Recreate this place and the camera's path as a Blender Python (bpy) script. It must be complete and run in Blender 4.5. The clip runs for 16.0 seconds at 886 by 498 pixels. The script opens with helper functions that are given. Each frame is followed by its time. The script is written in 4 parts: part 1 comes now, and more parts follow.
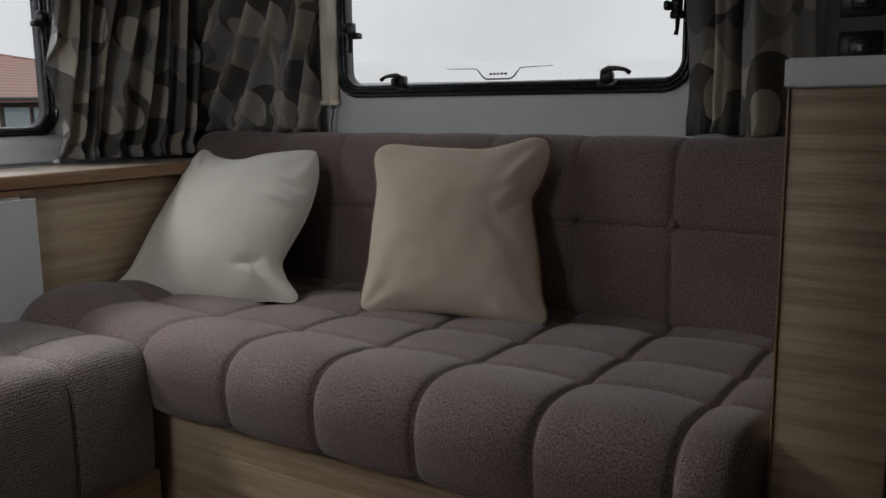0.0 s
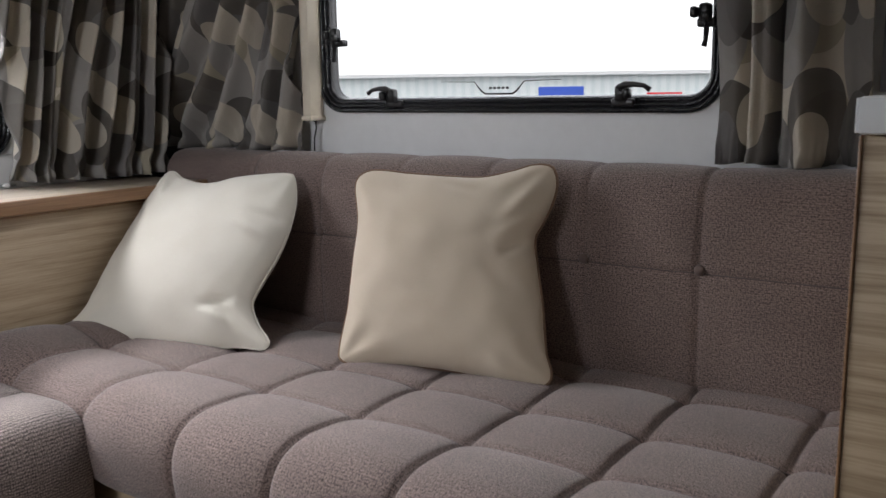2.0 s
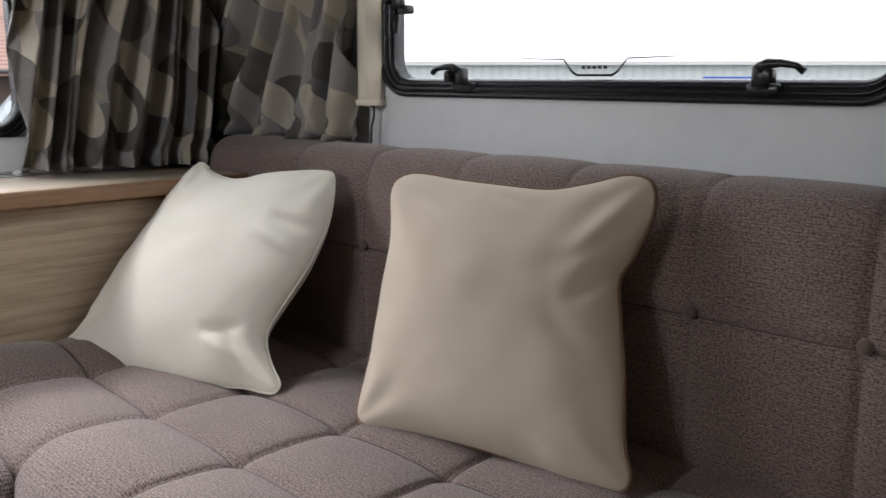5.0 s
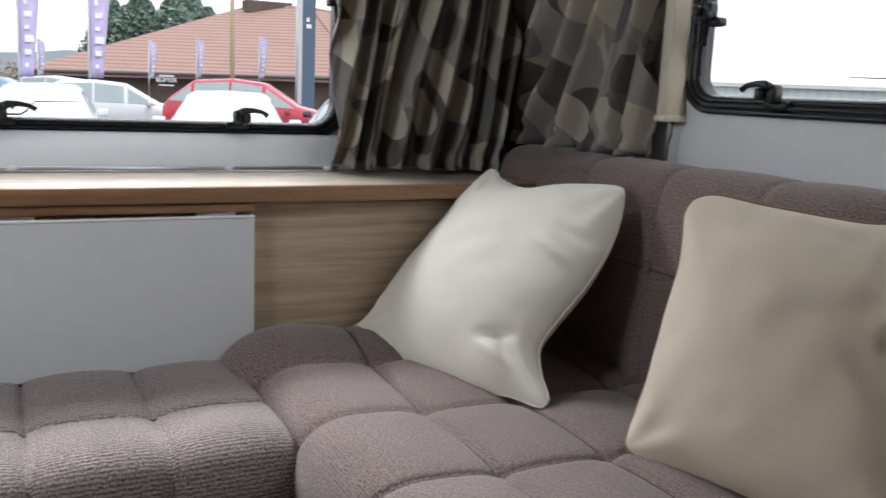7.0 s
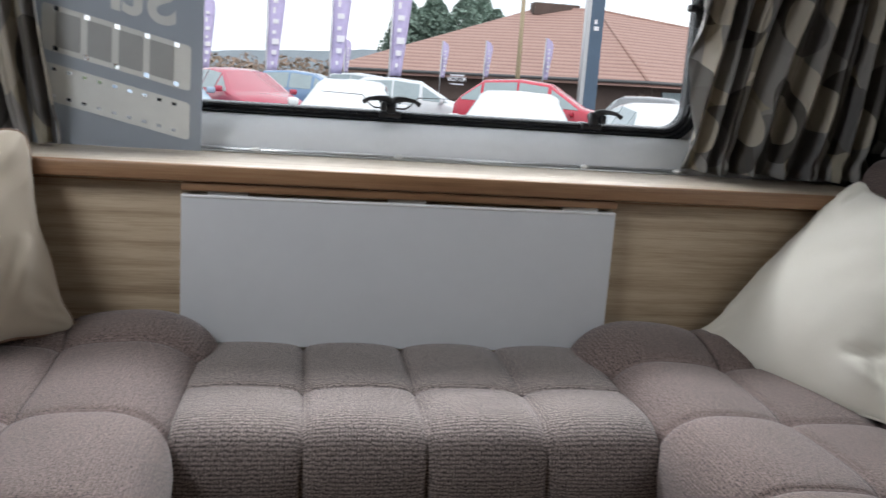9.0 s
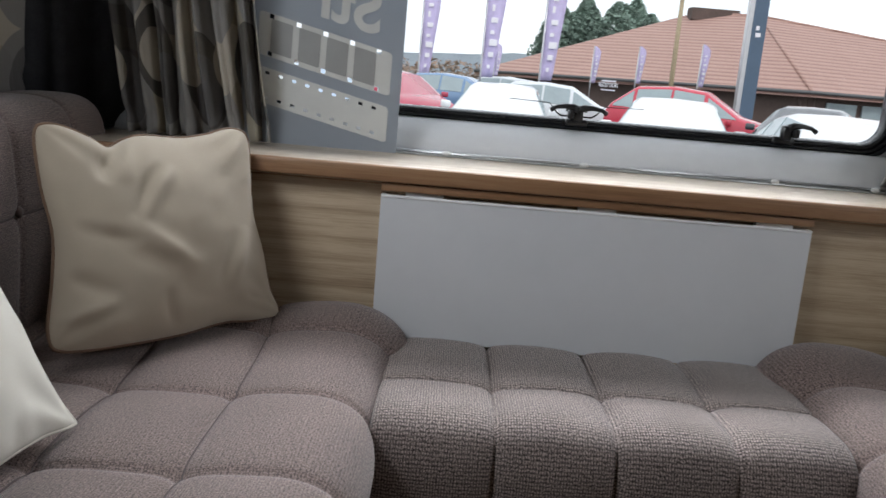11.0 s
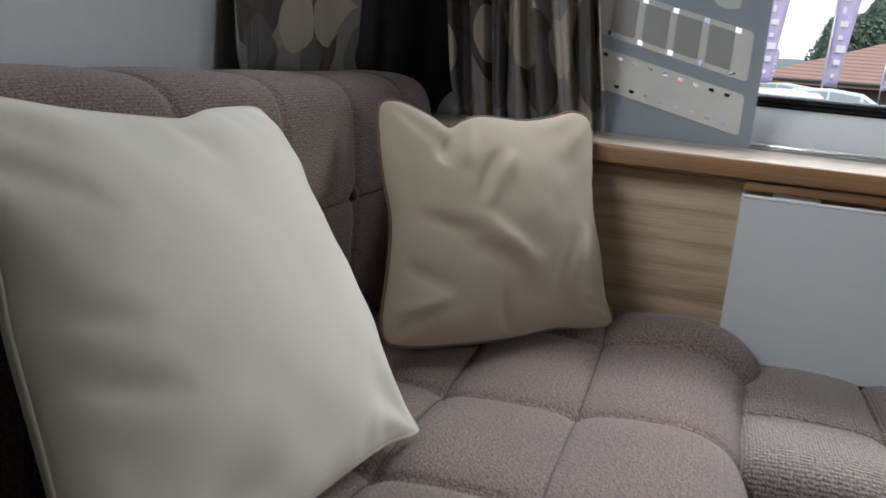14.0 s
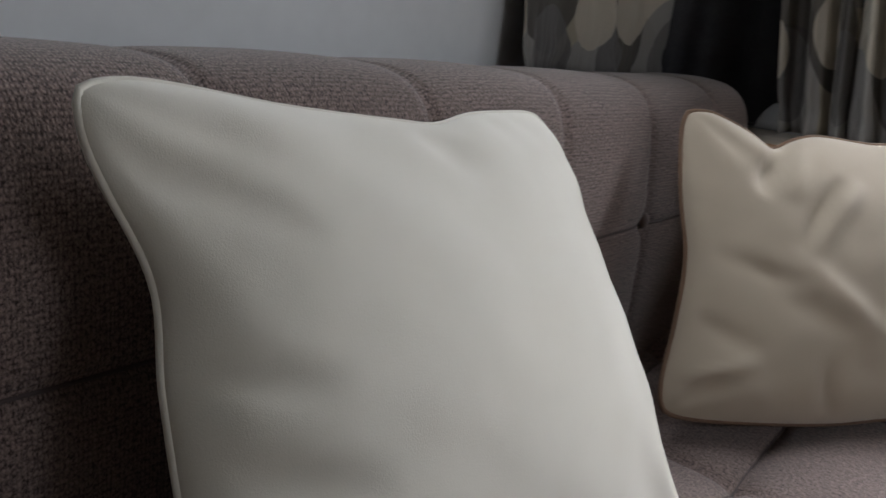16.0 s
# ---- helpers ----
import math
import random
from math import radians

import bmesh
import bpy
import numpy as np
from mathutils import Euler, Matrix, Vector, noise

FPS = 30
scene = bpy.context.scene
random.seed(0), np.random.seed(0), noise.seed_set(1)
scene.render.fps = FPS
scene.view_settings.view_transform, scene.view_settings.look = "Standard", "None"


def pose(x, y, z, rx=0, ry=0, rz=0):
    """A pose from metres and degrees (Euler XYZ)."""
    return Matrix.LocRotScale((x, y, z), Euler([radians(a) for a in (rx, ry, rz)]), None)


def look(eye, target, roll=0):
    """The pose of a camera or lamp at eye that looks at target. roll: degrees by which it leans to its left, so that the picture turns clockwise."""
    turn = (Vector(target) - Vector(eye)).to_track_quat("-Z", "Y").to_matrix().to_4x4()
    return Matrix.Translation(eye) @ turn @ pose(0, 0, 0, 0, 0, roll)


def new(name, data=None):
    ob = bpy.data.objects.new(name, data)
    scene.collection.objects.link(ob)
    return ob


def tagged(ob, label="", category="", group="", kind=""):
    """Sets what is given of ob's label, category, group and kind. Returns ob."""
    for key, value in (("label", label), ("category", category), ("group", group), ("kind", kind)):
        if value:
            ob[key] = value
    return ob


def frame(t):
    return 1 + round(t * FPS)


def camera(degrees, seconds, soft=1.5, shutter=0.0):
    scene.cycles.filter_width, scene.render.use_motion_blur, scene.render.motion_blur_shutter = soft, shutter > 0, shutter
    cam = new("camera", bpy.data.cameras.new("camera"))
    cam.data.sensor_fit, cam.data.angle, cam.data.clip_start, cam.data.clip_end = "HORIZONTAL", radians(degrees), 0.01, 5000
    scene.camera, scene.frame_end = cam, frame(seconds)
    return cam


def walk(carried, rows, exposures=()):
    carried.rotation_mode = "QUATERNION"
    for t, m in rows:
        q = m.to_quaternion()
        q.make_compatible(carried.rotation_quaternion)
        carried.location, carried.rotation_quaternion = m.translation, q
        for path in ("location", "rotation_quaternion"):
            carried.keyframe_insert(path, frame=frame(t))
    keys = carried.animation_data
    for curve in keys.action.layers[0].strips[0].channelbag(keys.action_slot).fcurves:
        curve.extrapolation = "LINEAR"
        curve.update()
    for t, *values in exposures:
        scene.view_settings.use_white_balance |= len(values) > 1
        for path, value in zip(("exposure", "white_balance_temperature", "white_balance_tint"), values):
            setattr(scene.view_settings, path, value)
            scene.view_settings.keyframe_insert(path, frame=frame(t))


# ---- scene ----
cam = camera(54.0, 16.0, soft=1.5, shutter=0.5)
PATH = [
    (0, (-0.733, -1.862, 0.951), (0.917, -0.782, 0.62), -0.7),
    (0.5, (-0.67, -1.864, 0.998), (0.979, -0.784, 0.659), -1.1),
    (1, (-0.616, -1.87, 1.027), (1.022, -0.775, 0.684), -0.8),
    (1.5, (-0.564, -1.828, 1.032), (1.064, -0.721, 0.682), -0.8),
    (2, (-0.478, -1.759, 1.01), (1.148, -0.648, 0.658), -0.8),
    (2.5, (-0.379, -1.719, 1.011), (1.242, -0.602, 0.656), -0.8),
    (3, (-0.285, -1.672, 1.021), (1.282, -0.482, 0.662), -0.7),
    (5.5, (0.018, -1.603, 0.992), (1.312, -0.122, 0.628), 0.8),
    (6, (0.037, -1.587, 0.991), (1.167, 0.027, 0.645), 1.5),
    (6.5, (0.023, -1.592, 0.994), (1.018, 0.106, 0.637), 2.0),
    (7, (-0.009, -1.58, 0.988), (0.889, 0.171, 0.631), 2.5),
    (7.5, (-0.052, -1.573, 0.989), (0.732, 0.23, 0.621), 2.7),
    (8, (-0.112, -1.572, 0.994), (0.52, 0.288, 0.619), 3.2),
    (8.5, (-0.153, -1.581, 0.99), (0.301, 0.329, 0.607), 3.6),
    (9, (-0.192, -1.587, 0.981), (0.134, 0.348, 0.595), 3.9),
    (9.5, (-0.23, -1.596, 0.988), (-0.006, 0.352, 0.596), 4.2),
    (10, (-0.267, -1.605, 0.981), (-0.125, 0.351, 0.587), 4.5),
    (12.5, (-0.303, -1.633, 0.988), (-0.593, 0.299, 0.56), 5.1),
    (13, (-0.337, -1.646, 0.965), (-0.774, 0.257, 0.532), 5.1),
    (13.5, (-0.386, -1.572, 0.936), (-0.901, 0.31, 0.495), 5.2),
    (14, (-0.462, -1.455, 0.925), (-1.007, 0.418, 0.484), 5.3),
    (14.5, (-0.496, -1.388, 0.923), (-1.108, 0.464, 0.481), 5.6),
    (15, (-0.506, -1.355, 0.935), (-1.292, 0.425, 0.474), 6.0),
    (15.5, (-0.549, -1.323, 0.927), (-1.492, 0.373, 0.444), 6.2),
    (16, (-0.541, -1.267, 0.915), (-1.66, 0.314, 0.415), 6.6),
]
EXPOSURES = [(0.0, -0.85, 6500, 10), (0.5, -0.12, 6500, 11), (1.0, 0.18, 6500, 11), (1.5, 0.3, 6500, 12), (3.0, 0.42, 6550, 12), (6.0, 0.34, 6400, 10), (8.0, 0.14, 6300, 9), (10.0, 0.04, 6300, 8), (12.5, -0.1, 6300, 9), (14.0, -0.06, 6300, 9), (16.0, 0.0, 6300, 10)]
walk(cam, [(t, look(eye, target, roll)) for t, eye, target, roll in PATH], EXPOSURES)


# ---- world and light ----
world = bpy.data.worlds.new("overcast_sky")
scene.world = world
world.use_nodes = True
wn, wl = world.node_tree.nodes, world.node_tree.links
bg = wn["Background"]
sky = wn.new("ShaderNodeTexSky")
sky.sky_type = "NISHITA"
sky.sun_disc = False
sky.sun_elevation, sky.sun_rotation = radians(45), radians(172)
sky.dust_density = 4.0
cloud_noise = wn.new("ShaderNodeTexNoise")
cloud_noise.inputs["Scale"].default_value = 3.0
cloud_noise.inputs["Detail"].default_value = 6.0
cloud_ramp = wn.new("ShaderNodeValToRGB")
cloud_ramp.color_ramp.elements[0].position, cloud_ramp.color_ramp.elements[1].position = 0.35, 0.65
cloud_ramp.color_ramp.elements[0].color = (9.0, 9.4, 10.0, 1)
cloud_ramp.color_ramp.elements[1].color = (12.5, 12.5, 12.6, 1)
cloud_mix = wn.new("ShaderNodeMixRGB")
cloud_mix.inputs[0].default_value = 0.86
wco = wn.new("ShaderNodeTexCoord")
wl.new(wco.outputs["Generated"], cloud_noise.inputs["Vector"])
wl.new(cloud_noise.outputs["Fac"], cloud_ramp.inputs[0])
wl.new(sky.outputs[0], cloud_mix.inputs[1])
wl.new(cloud_ramp.outputs[0], cloud_mix.inputs[2])
wl.new(cloud_mix.outputs[0], bg.inputs["Color"])
bg.inputs["Strength"].default_value = 0.13

sun_data = bpy.data.lights.new("sun", "SUN")
sun_data.energy, sun_data.angle, sun_data.color = 0.9, radians(14), (1, 0.97, 0.93)
sun = new("sun", sun_data)
sun.matrix_world = look((3, -20, 20), (0, 0, 0))


def window_lamp(name, at, towards, wide, high, watts, spread=100):
    data = bpy.data.lights.new(name, "AREA")
    data.shape, data.size, data.size_y, data.energy, data.color = "RECTANGLE", wide, high, watts, (0.93, 0.955, 1.0)
    data.spread = radians(spread)
    lamp = new(name, data)
    lamp.matrix_world = look(at, towards)
    return lamp


WIN_Z0, WIN_Z1 = 0.967, 1.56
EWIN_Z0, EWIN_Z1 = 0.866, 1.56
window_lamp("sky_light_right_window", (1.10, -0.70, 1.40), (-0.75, -0.45, 0.70), 0.45, 0.22, 1.25)
window_lamp("sky_light_left_window", (-1.10, -0.70, 1.40), (0.45, -0.05, 0.60), 0.45, 0.22, 2.5)
window_lamp("sky_light_end_window", (0, 0.334, 1.42), (0, -0.85, 0.45), 1.3, 0.22, 6.5, 84)


# ---- materials ----
def material(name, colour, rough=0.6, metal=0.0):
    m = bpy.data.materials.new(name)
    m.use_nodes = True
    b = m.node_tree.nodes["Principled BSDF"]
    b.inputs["Base Color"].default_value = (*colour, 1)
    b.inputs["Roughness"].default_value = rough
    b.inputs["Metallic"].default_value = metal
    return m


def nodes_of(m):
    return m.node_tree.nodes, m.node_tree.links, m.node_tree.nodes["Principled BSDF"]


def coords(m, scale=(1, 1, 1), kind="Object"):
    n, l, _ = nodes_of(m)
    co, mp = n.new("ShaderNodeTexCoord"), n.new("ShaderNodeMapping")
    mp.inputs["Scale"].default_value = scale
    l.new(co.outputs[kind], mp.inputs["Vector"])
    return mp.outputs[0]


def noise_node(m, vec, scale, detail=4, rough=0.55):
    n, l, _ = nodes_of(m)
    t = n.new("ShaderNodeTexNoise")
    t.inputs["Scale"].default_value, t.inputs["Detail"].default_value, t.inputs["Roughness"].default_value = scale, detail, rough
    l.new(vec, t.inputs["Vector"])
    return t.outputs["Fac"]


def ramp(m, fac, stops):
    n, l, _ = nodes_of(m)
    r = n.new("ShaderNodeValToRGB")
    e = r.color_ramp.elements
    while len(e) < len(stops):
        e.new(0.5)
    for i, (p, c) in enumerate(stops):
        e[i].position, e[i].color = p, (*c, 1)
    l.new(fac, r.inputs[0])
    return r.outputs[0]


def mix(m, kind, fac, a, b):
    n, l, _ = nodes_of(m)
    x = n.new("ShaderNodeMixRGB")
    x.blend_type = kind
    for i, v in ((0, fac), (1, a), (2, b)):
        if isinstance(v, (int, float)):
            x.inputs[i].default_value = v if i == 0 else (v, v, v, 1)
        elif isinstance(v, tuple):
            x.inputs[i].default_value = (*v, 1)
        else:
            l.new(v, x.inputs[i])
    return x.outputs[0]


def math_node(m, op, a, b=0.0):
    n, l, _ = nodes_of(m)
    x = n.new("ShaderNodeMath")
    x.operation = op
    for i, v in ((0, a), (1, b)):
        if isinstance(v, (int, float)):
            x.inputs[i].default_value = v
        else:
            l.new(v, x.inputs[i])
    return x.outputs[0]


def bump(m, height, strength, distance):
    n, l, b = nodes_of(m)
    x = n.new("ShaderNodeBump")
    x.inputs["Strength"].default_value, x.inputs["Distance"].default_value = strength, distance
    l.new(height, x.inputs["Height"])
    l.new(x.outputs[0], b.inputs["Normal"])


def colour_in(m, c):
    n, l, b = nodes_of(m)
    l.new(c, b.inputs["Base Color"])


def speckled(name, colour, rough, scale, amount=0.12, metal=0.0, relief=0.1, depth=0.001):
    """Plain paint, plastic or metal with faint mottling at two scales."""
    m = material(name, colour, rough, metal)
    vec = coords(m)
    a, b = noise_node(m, vec, scale, 5), noise_node(m, vec, scale / 9, 2)
    lo, hi = tuple(c * (1 - amount) for c in colour), tuple(min(1, c * (1 + amount)) for c in colour)
    f = mix(m, "MIX", 0.5, a, b)
    colour_in(m, ramp(m, f, [(0.3, lo), (0.7, hi)]))
    bump(m, a, relief, depth)
    return m


def fabric(name, dark, light, period, relief, share):
    m = material(name, light, 0.95)
    nn, ll, b = nodes_of(m)
    b.inputs["Sheen Weight"].default_value = 0.25
    b.inputs["Sheen Roughness"].default_value = 0.5
    b.inputs["Specular IOR Level"].default_value = 0.15
    vec = coords(m, kind="UV")
    s = 0.314 / period
    waves = []
    for direction in ("X", "Y"):
        w = nn.new("ShaderNodeTexWave")
        w.bands_direction = direction
        w.inputs["Scale"].default_value = s if direction == "X" else s * 0.8
        w.inputs["Distortion"].default_value = 3.5
        w.inputs["Detail"].default_value = 2
        w.inputs["Detail Scale"].default_value = 2.0
        ll.new(vec, w.inputs["Vector"])
        waves.append(w.outputs["Fac"])
    weave = math_node(m, "MULTIPLY", waves[0], waves[1])
    melange = noise_node(m, vec, 290, 3, 0.85)
    cloud = noise_node(m, vec, 7, 4)
    mixed = mix(m, "MIX", share, melange, weave)
    col = ramp(m, mixed, [(0.34, dark), (0.60, light)])
    tone = ramp(m, cloud, [(0.3, (0.86, 0.85, 0.85)), (0.7, (1.06, 1.05, 1.04))])
    colour_in(m, mix(m, "MULTIPLY", 1.0, col, tone))
    bump(m, mix(m, "MIX", 0.6, melange, weave), relief, 0.0012)
    return m


def wood(name, dark, mid, light, stretch, rough=0.45):
    m = material(name, mid, rough)
    vec = coords(m, stretch)
    a = noise_node(m, vec, 2.2, 8, 0.62)
    b = noise_node(m, vec, 14, 5, 0.7)
    f = mix(m, "MIX", 0.38, a, b)
    c = ramp(m, f, [(0.33, dark), (0.46, mid), (0.56, light), (0.68, mid)])
    colour_in(m, c)
    bump(m, b, 0.12, 0.0008)
    return m


M_SEAT = fabric("taupe_weave", (0.045, 0.034, 0.030), (0.325, 0.245, 0.220), 0.0030, 0.4, 0.12)
M_SEAT_COARSE = fabric("taupe_coarse_weave", (0.040, 0.033, 0.030), (0.47, 0.385, 0.352), 0.0042, 0.5, 0.22)
M_SEAM = speckled("seam_thread", (0.10, 0.08, 0.075), 0.95, 300)
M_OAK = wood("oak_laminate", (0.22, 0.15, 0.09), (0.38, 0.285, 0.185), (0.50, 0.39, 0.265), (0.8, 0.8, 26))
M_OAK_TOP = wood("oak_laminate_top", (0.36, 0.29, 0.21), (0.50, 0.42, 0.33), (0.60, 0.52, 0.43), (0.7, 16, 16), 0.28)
M_EDGE = wood("walnut_edge_band", (0.17, 0.085, 0.038), (0.26, 0.14, 0.07), (0.31, 0.18, 0.095), (0.7, 8, 20), 0.4)
M_WALL = speckled("grey_white_wall_board", (0.74, 0.75, 0.76), 0.42, 40, 0.04, relief=0.04)
# mid-grey so the unseen ceiling throws less light back
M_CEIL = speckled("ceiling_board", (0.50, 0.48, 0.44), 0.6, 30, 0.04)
M_FLOOR = wood("vinyl_floor", (0.13, 0.09, 0.06), (0.20, 0.145, 0.10), (0.26, 0.19, 0.13), (12, 0.7, 1), 0.4)
M_RUBBER = speckled("black_rubber", (0.012, 0.013, 0.016), 0.24, 60, 0.2)
M_BLACK = speckled("black_plastic", (0.014, 0.014, 0.016), 0.28, 80, 0.2)
M_TABLE = speckled("pale_grey_laminate", (0.64, 0.65, 0.665), 0.33, 25, 0.03, relief=0.03)
M_WHITE = speckled("white_laminate", (0.80, 0.80, 0.79), 0.35, 25, 0.03, relief=0.03)
M_CREAM = speckled("cream_plastic", (0.66, 0.60, 0.49), 0.45, 40, 0.05)
M_ALU = speckled("brushed_aluminium", (0.72, 0.73, 0.74), 0.3, 90, 0.06, metal=0.9)
M_DARK_PANEL = speckled("dark_grey_panel", (0.10, 0.10, 0.105), 0.5, 40, 0.1)
# near-black cloth that puts the corners' shade into a sheet
M_SHADE_CLOTH = speckled("charcoal_corner_cloth", (0.045, 0.045, 0.05), 0.95, 200, 0.25)


def cushion_cloth(name, colour, warm, relief=0.25):
    m = material(name, colour, 0.9)
    nn, ll, b = nodes_of(m)
    b.inputs["Sheen Weight"].default_value = 0.3
    b.inputs["Specular IOR Level"].default_value = 0.2
    vec = coords(m)
    fine, broad = noise_node(m, vec, 900, 2), noise_node(m, vec, 9, 4)
    c = mix(m, "MIX", ramp(m, broad, [(0.35, (0, 0, 0)), (0.7, (0.5, 0.5, 0.5))]), colour, warm)
    colour_in(m, c)
    bump(m, fine, relief, 0.0006)
    return m


M_IVORY = cushion_cloth("ivory_faux_suede", (0.72, 0.685, 0.60), (0.65, 0.61, 0.52))
M_SAND = cushion_cloth("sand_faux_suede", (0.54, 0.465, 0.365), (0.50, 0.42, 0.32))
M_TAN = cushion_cloth("tan_faux_leather", (0.44, 0.375, 0.29), (0.40, 0.335, 0.255), 0.12)
M_PIPING = speckled("brown_piping", (0.17, 0.10, 0.06), 0.7, 200)


def curtain_cloth():
    m = material("circle_print_curtain", (0.4, 0.37, 0.32), 0.8)
    nn, ll, b = nodes_of(m)
    b.inputs["Sheen Weight"].default_value = 0.2
    base = (0.68, 0.62, 0.52)
    col = None
    for off, colour, scale, size in (((0.1, 0.35), (0.45, 0.40, 0.30), 5.2, 0.40), ((0, 0), (0.36, 0.345, 0.33), 5.2, 0.43), ((0.5, 0.5), (0.105, 0.094, 0.084), 5.2, 0.36), ((0.72, 0.23), (0.20, 0.19, 0.185), 5.8, 0.30), ((0.3, 0.8), (0.66, 0.60, 0.50), 6.2, 0.24)):
        vec = coords(m, (1.1, 0.72, 1), "UV")
        mp = vec.node
        mp.inputs["Location"].default_value = (off[0], off[1], 0)
        v = nn.new("ShaderNodeTexVoronoi")
        v.voronoi_dimensions = "2D"
        v.inputs["Scale"].default_value, v.inputs["Randomness"].default_value = scale, 0.3
        ll.new(vec, v.inputs["Vector"])
        mask = math_node(m, "LESS_THAN", v.outputs["Distance"], size)
        mask = math_node(m, "MULTIPLY", mask, 0.9)
        col = mix(m, "MIX", mask, base if col is None else col, colour)
    vec = coords(m, kind="UV")
    fine = noise_node(m, vec, 600, 2)
    colour_in(m, mix(m, "MULTIPLY", 0.5, col, ramp(m, fine, [(0.3, (0.7, 0.7, 0.7)), (0.7, (1, 1, 1))])))
    bump(m, fine, 0.25, 0.0006)
    tl_node, mx_node = nn.new("ShaderNodeBsdfTranslucent"), nn.new("ShaderNodeMixShader")
    mx_node.inputs[0].default_value = 0.28
    ll.new(b.inputs["Base Color"].links[0].from_socket, tl_node.inputs["Color"])
    ll.new(b.outputs[0], mx_node.inputs[1])
    ll.new(tl_node.outputs[0], mx_node.inputs[2])
    ll.new(mx_node.outputs[0], nn["Material Output"].inputs["Surface"])
    return m


M_CURTAIN = curtain_cloth()

M_GLASS = material("acrylic_pane", (0.97, 0.98, 0.98), 0.02)
gb = M_GLASS.node_tree.nodes["Principled BSDF"]
gb.inputs["Transmission Weight"].default_value, gb.inputs["IOR"].default_value = 1.0, 1.02

M_SHEET = material("translucent_grey_sheet", (0.42, 0.45, 0.49), 0.25)
sn, sl, sb = nodes_of(M_SHEET)
tr = sn.new("ShaderNodeBsdfTranslucent")
tr.inputs["Color"].default_value = (0.45, 0.49, 0.54, 1)
mx = sn.new("ShaderNodeMixShader")
mx.inputs[0].default_value = 0.35
sl.new(sb.outputs[0], mx.inputs[1])
sl.new(tr.outputs[0], mx.inputs[2])
sl.new(mx.outputs[0], sn["Material Output"].inputs["Surface"])
M_LABEL = speckled("pale_grey_print", (0.64, 0.64, 0.61), 0.4, 30, 0.06)
M_LABEL_DARK = speckled("mid_grey_print", (0.33, 0.33, 0.32), 0.4, 30, 0.06)


# ---- building helpers ----
def thing(name, at, label, category, group="", kind=""):
    ob = new(name)
    ob.empty_display_size = 0.05
    ob.location = at
    return tagged(ob, label, category, group, kind)


def part(name, bm, mat, parent=None, label="", smooth=True, at=None):
    me = bpy.data.meshes.new(name)
    bmesh.ops.recalc_face_normals(bm, faces=bm.faces[:])
    bm.to_mesh(me)
    bm.free()
    me.materials.append(mat)
    if smooth:
        for p in me.polygons:
            p.use_smooth = True
    ob = new(name, me)
    if parent is not None:
        ob.parent = parent
        if parent.parent is None:
            ob.matrix_parent_inverse = Matrix.Translation(-parent.location)
    if label:
        ob["label"] = label
    return ob


def box_bm(lo, hi, bevel=0.003, seg=2, bm=None):
    bm = bm or bmesh.new()
    r = bmesh.ops.create_cube(bm, size=1)
    vs = r["verts"]
    for v in vs:
        v.co = Vector([(lo[i] + hi[i]) / 2 + v.co[i] * (hi[i] - lo[i]) for i in range(3)])
    if bevel:
        es = list({e for v in vs for e in v.link_edges})
        bmesh.ops.bevel(bm, geom=es, offset=bevel, segments=seg, affect="EDGES", profile=0.5)
    return bm


def tube_bm(points, radius, sides=8, closed=False, bm=None):
    bm = bm or bmesh.new()
    pts = [Vector(p) for p in points]
    n, rings = len(pts), []
    for i, p in enumerate(pts):
        a = pts[(i - 1) % n] if closed or i else p
        b = pts[(i + 1) % n] if closed or i < n - 1 else p
        d = (b - a).normalized()
        side = d.cross(Vector((0, 0, 1)))
        if side.length < 1e-3:
            side = d.cross(Vector((0, 1, 0)))
        side.normalize()
        up = side.cross(d)
        r = radius[i] if isinstance(radius, (list, tuple)) else radius
        rings.append([bm.verts.new(p + r * (math.cos(k * math.tau / sides) * side + math.sin(k * math.tau / sides) * up)) for k in range(sides)])
    for i in range(n if closed else n - 1):
        a, b = rings[i], rings[(i + 1) % n]
        for k in range(sides):
            bm.faces.new((a[k], a[(k + 1) % sides], b[(k + 1) % sides], b[k]))
    if not closed:
        bm.faces.new(rings[0])
        bm.faces.new(rings[-1])
    return bm


def rounded_rect(u0, u1, v0, v1, r, n=8):
    pts = []
    for cu, cv, a0 in ((u1 - r, v1 - r, 0), (u0 + r, v1 - r, 90), (u0 + r, v0 + r, 180), (u1 - r, v0 + r, 270)):
        for i in range(n + 1):
            a = radians(a0 + 90 * i / n)
            pts.append((cu + r * math.cos(a), cv + r * math.sin(a)))
    return pts


def ring_bm(place, loops, closed_back=True):
    """Joins loops of (u, v, w) points into one strip, loop after loop; place turns (u, v, w) into the world."""
    bm = bmesh.new()
    rows = [[bm.verts.new(place(*p)) for p in loop] for loop in loops]
    k = len(rows)
    for i in range(k if closed_back else k - 1):
        a, b = rows[i], rows[(i + 1) % k]
        n = len(a)
        for j in range(n):
            bm.faces.new((a[j], a[(j + 1) % n], b[(j + 1) % n], b[j]))
    return bm


